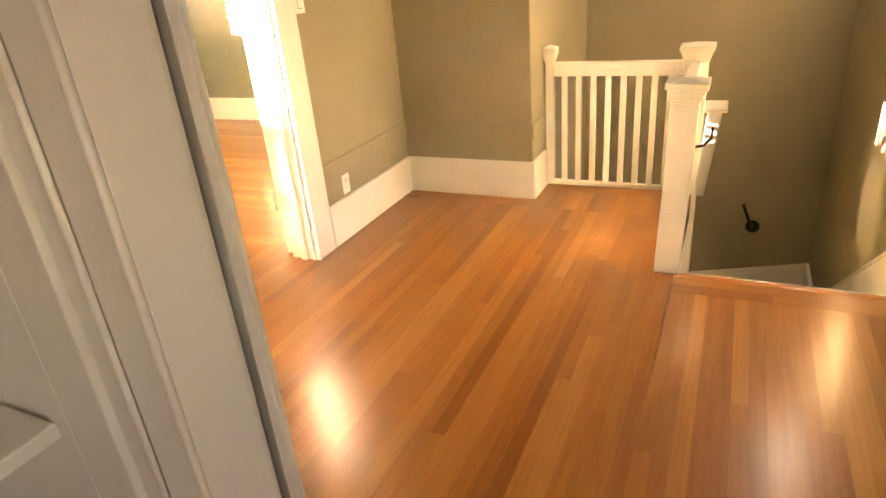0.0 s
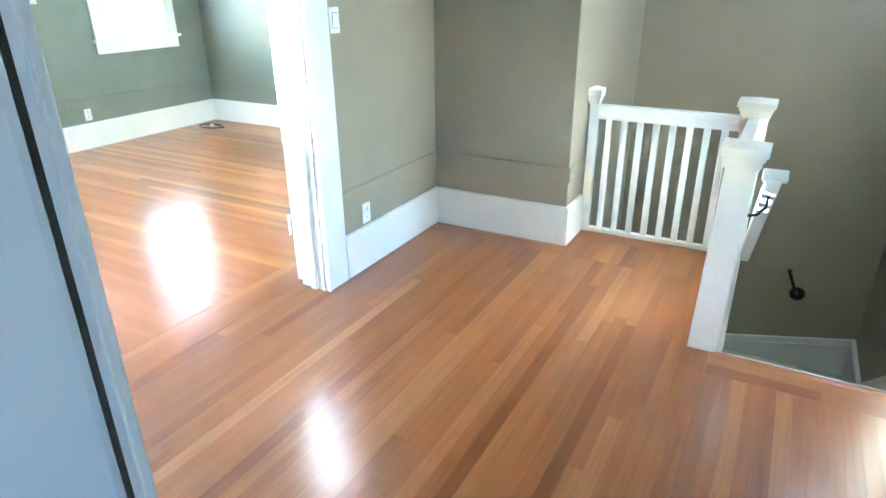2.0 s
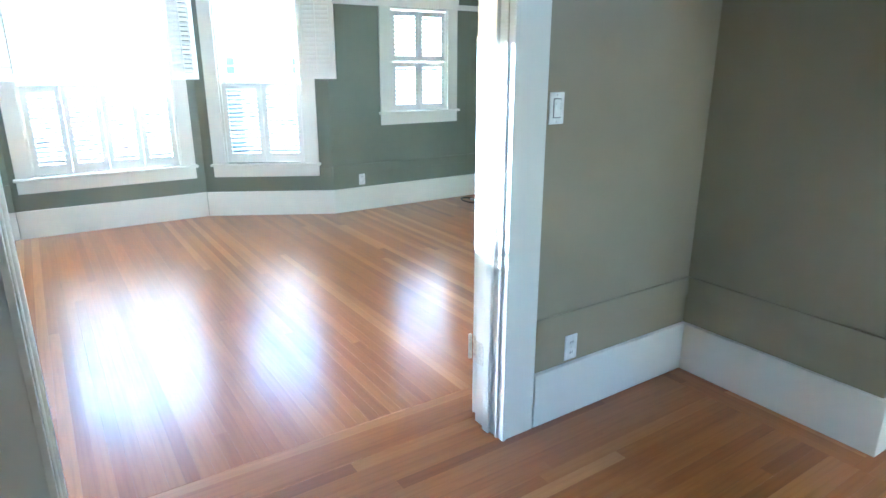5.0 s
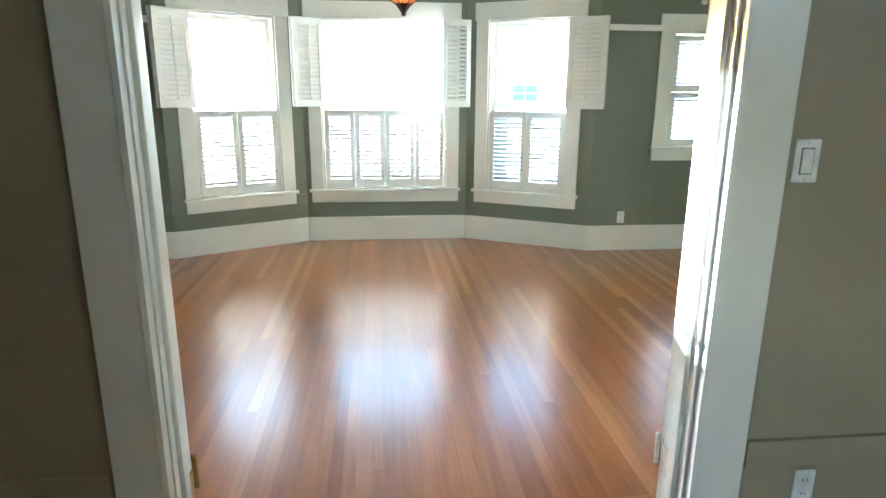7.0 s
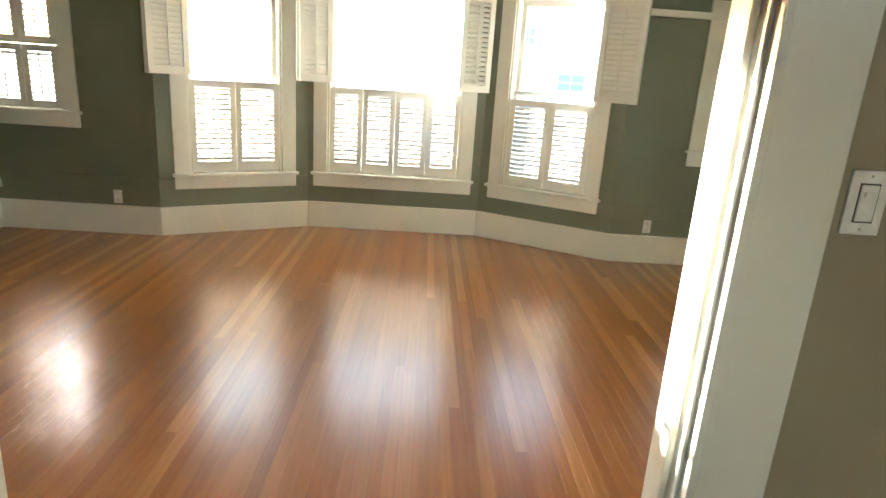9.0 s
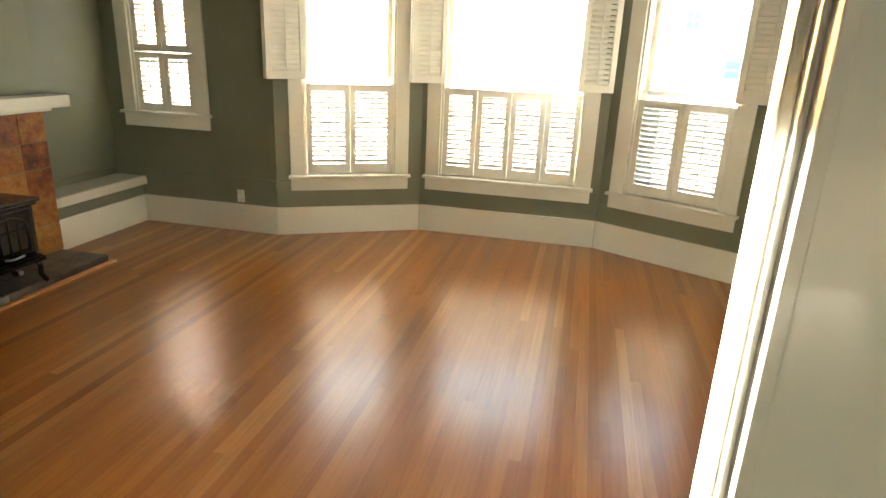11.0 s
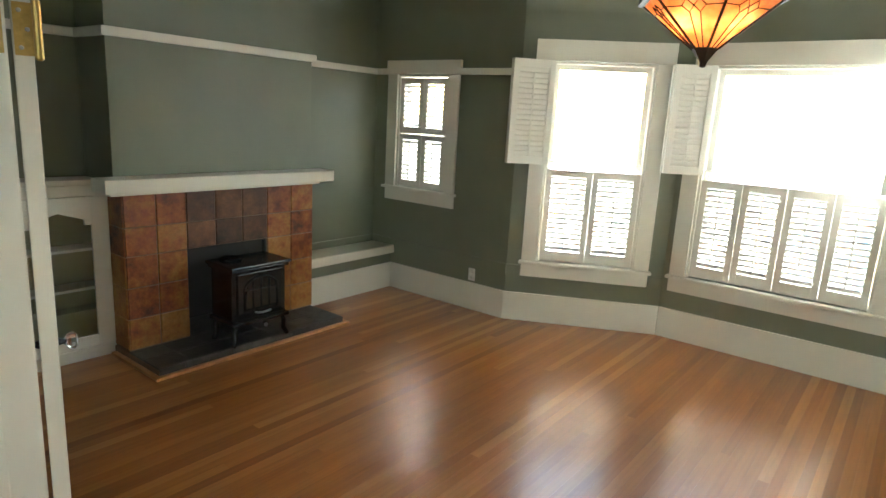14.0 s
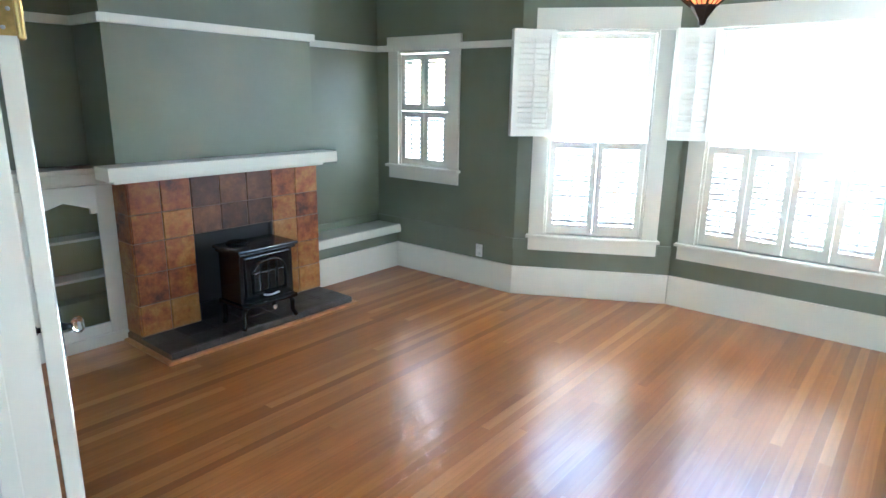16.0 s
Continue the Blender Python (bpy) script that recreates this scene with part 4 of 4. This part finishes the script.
hr_t = thing("stair_handrail", pose(0, 0, 0), "white sloping handrail beside the stair on dark brackets", "handrail")
m_rail = look((0.158, 2.775, 0.765), (0.078, 4.02, -0.16)) @ pose(0, 0, 0)
part("rail", bx(-0.030, 0.030, -0.02, 0.02, -1.32, 0.0, 0.008), TRIM, hr_t, "", m_rail)
part("rail_end", bx(-0.046, 0.046, -0.024, 0.024, 0.001, 0.03, 0.006), TRIM, hr_t, "", m_rail)
part("bracket", tube([(0.075, 2.9, 0.55), (0.12, 2.9, 0.56), (0.15, 2.9, 0.6), (0.15, 2.9, 0.65)], 0.007, 8), BLACK_METAL, hr_t, "black iron bracket", None, True)
# hook on the stairwell wall
hk = thing("wall_hook", pose(0.484, YS, -0.726), "black iron rail bracket standing out from the stairwell wall", "bracket")
part("rose", lathe([(0.055, 0), (0.05, 0.012), (0.03, 0.02)], 20), BLACK_METAL, hk, "", pose(0, 0, 0, 90))
part("arm", tube([(0, -0.015, 0), (-0.03, -0.05, 0.06), (-0.085, -0.075, 0.20)], 0.012, 8), BLACK_METAL, hk, "", None, True)
part("tip", lathe([(0.012, 0), (0.018, 0.008), (0.012, 0.02)], 12), BLACK_METAL, hk, "", pose(-0.085, -0.075, 0.195))

# ---------- stairs down ----------
stair = thing("stairs_1", pose(0, 0, 0), "stairs going down with worn beige treads and white risers", "stairs", kind="structure")
for i in range(1, 7):
    y0 = 2.66 + 0.255 * (i - 1)
    part("tread", bx(0.11, XS - 0.022, y0 - 0.02, y0 + 0.26, -0.19 * i - 0.03, -0.19 * i, 0.008), CARPET, stair)
    part("riser", bx(0.11, XS - 0.022, y0 + 0.0, y0 + 0.015, -0.19 * i, -0.19 * (i - 1) - 0.031, 0.001), TRIM, stair)
part("landing_floor", bx(0.0, XS, 2.66 + 0.255 * 6 - 0.02, YS, -1.36, -1.33, 0.004), CARPET, stair)
part("riser", bx(0.11, XS - 0.022, 4.19, 4.205, -1.33, -1.171, 0.001), TRIM, stair)
for i in range(1, 5):
    x0 = -0.0 - 0.255 * (i - 1)
    part("tread", bx(x0 - 0.28, x0, 3.9, YS, -1.33 - 0.19 * i - 0.03, -1.33 - 0.19 * i, 0.008), CARPET, stair)
    part("riser", bx(x0 - 0.015, x0, 3.9, YS, -1.33 - 0.19 * i, -1.33 - 0.19 * (i - 1) - 0.031, 0.001), TRIM, stair)
sk = thing("stair_skirt", pose(0, 0, 0), "white painted skirting board that follows the stairs", "skirting", kind="structure")
part("side_skirt", prism([(2.64, -0.25), (2.64, 0.27), (4.2, -0.86), (4.42, -1.01), (YS, -1.01), (YS, -1.36), (4.0, -1.36)], -0.022, "x"), TRIM, sk, "", pose(XS, 0, 0))
part("side_cap", tube([(XS - 0.02, 2.64, 0.265), (XS - 0.02, 4.2, -0.865), (XS - 0.02, 4.42, -1.015), (XS - 0.02, YS, -1.015)], 0.012, 6), TRIM, sk)
part("back_skirt", prism([(XS - 0.022, -1.36), (XS - 0.022, -1.01), (0.05, -1.2), (XN, -1.9), (XN, -2.4)], -0.022), TRIM, sk, "", pose(0, YS, 0))
part("back_cap", tube([(XS - 0.03, YS - 0.02, -1.06), (0.05, YS - 0.02, -1.255), (XN, YS - 0.02, -1.95)], 0.008, 6), TRIM, sk)
pc = thing("door_casing_3", pose(0, 0, 0), "white moulded door casing at the stair head", "door casing", kind="structure")
part("casing", bx(XS + 0.03, 1.14, 2.605, 2.63, 0, 2.12, 0.004), TRIM, pc)
part("casing", bx(1.105, 1.129, 2.47, 2.604, 0, 2.12, 0.004), TRIM, pc)
part("back_band", bx(1.09, 1.104, 2.565, 2.6, 0, 2.12, 0.004), TRIM, pc)

# ---------- entry doorway with the shelves beside it ----------
en = thing("door_casing_4", pose(0, 0, 0), "wide white moulded casing of the entry doorway", "door casing", kind="structure")
part("edge_strip", bx(-0.317, -0.298, 0.344, 0.356, 0, 2.1, 0.003), TRIM, en)
# hidden sheets added behind the groove to keep hall light out, so it stays dark
part("groove_light_block", prism([(-0.318, 0.3565), (-0.440, 0.420), (-0.445, 0.415), (-0.330, 0.3565)], 2.1, "z"), TRIM, en)
part("groove_light_block", prism([(-0.446, 0.419), (-0.470, 0.345), (-0.482, 0.345), (-0.456, 0.421)], 2.1, "z"), TRIM, en)
part("jamb", prism([(-0.342, 0.3505), (-0.342, 0.343), (-0.374, 0.266), (-0.379, 0.263), (-0.42, 0.263), (-0.42, 0.3505)], 2.1, "z"), TRIM, en)
part("bead", tube([(-0.379, 0.259, 0), (-0.379, 0.259, 2.1)], 0.0065, 12), TRIM, en, "", None, True)
part("casing", bx(-0.468, -0.3835, 0.267, 0.30, 0, 2.1, 0.003), TRIM, en)
part("bead", tube([(-0.471, 0.262, 0), (-0.471, 0.262, 2.1)], 0.0055, 12), TRIM, en, "", None, True)
part("casing", bx(-0.537, -0.475, 0.274, 0.30, 0, 2.1, 0.003), TRIM, en)
part("outer_board", bx(-0.640, -0.539, 0.262, 0.30, 0, 2.1, 0.004), TRIM, en)
part("backing", bx(-1.24, -0.421, 0.3015, 0.339, 0, 2.1, 0.0), TRIM, en)
part("head_casing", bx(-0.64, 0.80, 0.262, 0.30, 2.102, 2.2, 0.004), TRIM, en)
sh = thing("built_in_shelves", pose(0, 0, 0), "white painted built-in shelves beside the doorway", "shelves")
part("stile", bx(-0.689, -0.6435, 0.264, 0.30, 0, 2.1, 0.003), TRIM, sh)
part("side", bx(-1.235, -1.217, 0.02, 0.30, 0, 2.1, 0.002), TRIM, sh)
part("back", bx(-1.215, -0.690, 0.275, 0.30, 0, 2.1, 0.001), TRIM, sh)
for z in (0.10, 0.47, 0.825):
    part("shelf", bx(-1.216, -0.672, 0.02, 0.2635, z, z + 0.028, 0.004), TRIM, sh)

# ---------- outside ----------
GZ = -3.6
gr = bmesh.new()
box(gr, -900, 900, -900, 900, GZ - 0.3, GZ)
tagged(part("ground", gr, plain("street_grey", (0.34, 0.33, 0.31), 0.9, 0, 0.4, 0.3)), "pale paved ground outside", "ground", kind="structure")
SIDING = paint("pale_blue_siding", (0.86, 0.89, 0.91, 1), 0.6, 0.1, 0.05)
DARK_GLASS = plain("far_glass", (0.22, 0.34, 0.46), 0.15)


def far_house(x, y0, y1, top, windows, label):
    """A house front across the street, with a low parapet roof; windows: (y, z, width, height) above the street."""
    t = thing("neighbour_house", pose(x, 0, GZ), label, "house", "houses across the street")
    h = top - GZ
    part("wall", bx(-7, 0, y0, y1, 0, h, 0.02), SIDING, t, "pale blue painted siding")
    part("roof", bx(-7.1, 0.12, y0 - 0.12, y1 + 0.12, h, h + 0.14, 0.03), TRIM, t, "white roof cornice")
    for yc, zc, w, hh in windows:
        wn_ = part("window", bx(0.0, 0.06, yc - w / 2 - 0.08, yc + w / 2 + 0.08, zc - GZ - hh / 2 - 0.08, zc - GZ + hh / 2 + 0.08, 0.01), TRIM, t, "white framed window")
        for s in (-1, 1):
            for v in (-1, 1):
                part("pane", bx(0.06, 0.07, yc + s * w / 4 - w / 4 + 0.02, yc + s * w / 4 + w / 4 - 0.02, zc - GZ + v * hh / 4 - hh / 4 + 0.02, zc - GZ + v * hh / 4 + hh / 4 - 0.02, 0), DARK_GLASS, wn_)
    return t


far_house(-22, 4.1, 12.5, 3.55, [(6.5, 1.42, 0.9, 0.55), (4.95, 2.8, 0.42, 0.55), (9.4, 1.42, 0.9, 0.55)], "pale blue two-storey house across the street")
far_house(-22, -0.6, 3.2, 1.05, [(1.4, -1.2, 0.9, 1.1)], "low pale blue building across the street")

# ---------- floors, board by board ----------
def board_mesh(length, w):
    """A strip with eased top edges, along x about its centre, top at z = 0."""
    x, y, e = length / 2, w / 2, 0.00015
    vs = [(-x, -y, -0.018), (x, -y, -0.018), (x, y, -0.018), (-x, y, -0.018), (-x, -y, -e), (x, -y, -e), (x, y, -e), (-x, y, -e), (-x + e, -y + e, 0), (x - e, -y + e, 0), (x - e, y - e, 0), (-x + e, y - e, 0)]
    fs = [(0, 1, 5, 4), (1, 2, 6, 5), (2, 3, 7, 6), (3, 0, 4, 7), (4, 5, 9, 8), (5, 6, 10, 9), (6, 7, 11, 10), (7, 4, 8, 11), (8, 9, 10, 11)]
    me = bpy.data.meshes.new("floor_board")
    me.from_pydata(vs, [], fs)
    me.materials.append(FLOOR_WOOD)
    return me


board_cache = {}


def board(parent, x, y, length, w, along_y):
    key = (round(length * 25) / 25, round(w, 5))
    if key not in board_cache:
        board_cache[key] = board_mesh(key[0], key[1] - 0.0002)
    o = new("floor_board", board_cache[key])
    o.parent = parent
    o.matrix_local = Matrix.Translation((x, y, 0)) @ (pose(0, 0, 0, 0, 0, 90) if along_y else Matrix.Identity(4)) @ Matrix.Diagonal((length / key[0], 1, 1, 1))
    return o


def boards(parent, x0, x1, y0, y1, along_y, w0, rng, lengths):
    """Strips of one width laid end to end over a rectangle."""
    a0, a1, c0, c1 = (y0, y1, x0, x1) if along_y else (x0, x1, y0, y1)
    n = max(1, round((c1 - c0) / w0))
    w = (c1 - c0) / n
    for i in range(n):
        c = c0 + w * (i + 0.5)
        a = a0 - rng.uniform(0, lengths[0])
        while a < a1 - 0.02:
            b = a + rng.uniform(*lengths)
            s, e = max(a, a0), min(b, a1)
            if a1 - e < 0.25:
                e = b = a1
            if e - s > 0.1 or s > a0:
                board(parent, c if along_y else (s + e) / 2, (s + e) / 2 if along_y else c, e - s, w, along_y)
            elif e > s:
                b = a            # too short at the wall: start the row there
                a0_fix = rng.uniform(*lengths)
                board(parent, c if along_y else (a0 + min(a0 + a0_fix, a1)) / 2, (a0 + min(a0 + a0_fix, a1)) / 2 if along_y else c, min(a0 + a0_fix, a1) - a0, w, along_y)
                b = a0 + a0_fix
            a = b


rng = random.Random(11)
fl = bmesh.new()
box(fl, -6.62, XH - 0.41, -2.2, 5.42, -0.16, -0.017)
floor_l = tagged(part("floor_living", fl, SUBFLOOR), "varnished orange brown fir strip floor", "floor", kind="structure")
fh = bmesh.new()
box(fh, XH - 0.409, 0.05, -2.35, 3.82, -0.16, -0.017)
box(fh, 0.0501, 1.13, -2.35, 2.64, -0.16, -0.017)
floor_h = tagged(part("floor_hall", fh, SUBFLOOR), "varnished orange brown fir strip floor", "floor", kind="structure")
SW0 = 0.054
boards(floor_l, -6.47, -2.2, YF, YN, False, SW0, rng, (2.2, 4.2))
boards(floor_h, -2.198, -1.98, YF, YN, True, 0.0545, rng, (2.0, 3.6))
boards(floor_h, -1.978, XH, DOOR_A, DOOR_B, True, 0.063, rng, (1.4, 2.0))
boards(floor_h, XH, 0.05, 0.25, YH - 0.15, True, SW0, rng, (0.9, 2.6))
boards(floor_h, XH, XN, YH - 0.149, YH, False, SW0, rng, (0.9, 2.0))
boards(floor_h, XN, 0.05, YH - 0.149, 3.66, True, SW0, rng, (0.5, 0.8))
boards(floor_h, XN, 0.05, 3.661, 3.82, False, 0.079, rng, (0.9, 2.0))
boards(floor_h, 0.051, 1.13, 0.25, 2.47, True, SW0, rng, (0.9, 2.4))
boards(floor_h, 0.051, 1.13, 2.471, 2.62, False, 0.074, rng, (1.3, 2.0))
boards(floor_h, -0.9, 1.13, -2.2, 0.249, True, 0.145, rng, (1.2, 2.4))
ns = thing("stair_nosing", pose(0, 0, 0), "rounded wooden nosing along the stair head", "nosing", kind="structure")
part("strip", bx(0.051, 1.13, 2.621, 2.66, -0.028, 0.002, 0.01), FLOOR_WOOD, ns)
part("edge_bead", bx(0.075, XS - 0.002, 2.6605, 2.668, -0.03, 0.001, 0.002), TRIM, ns, "thin white painted edge")
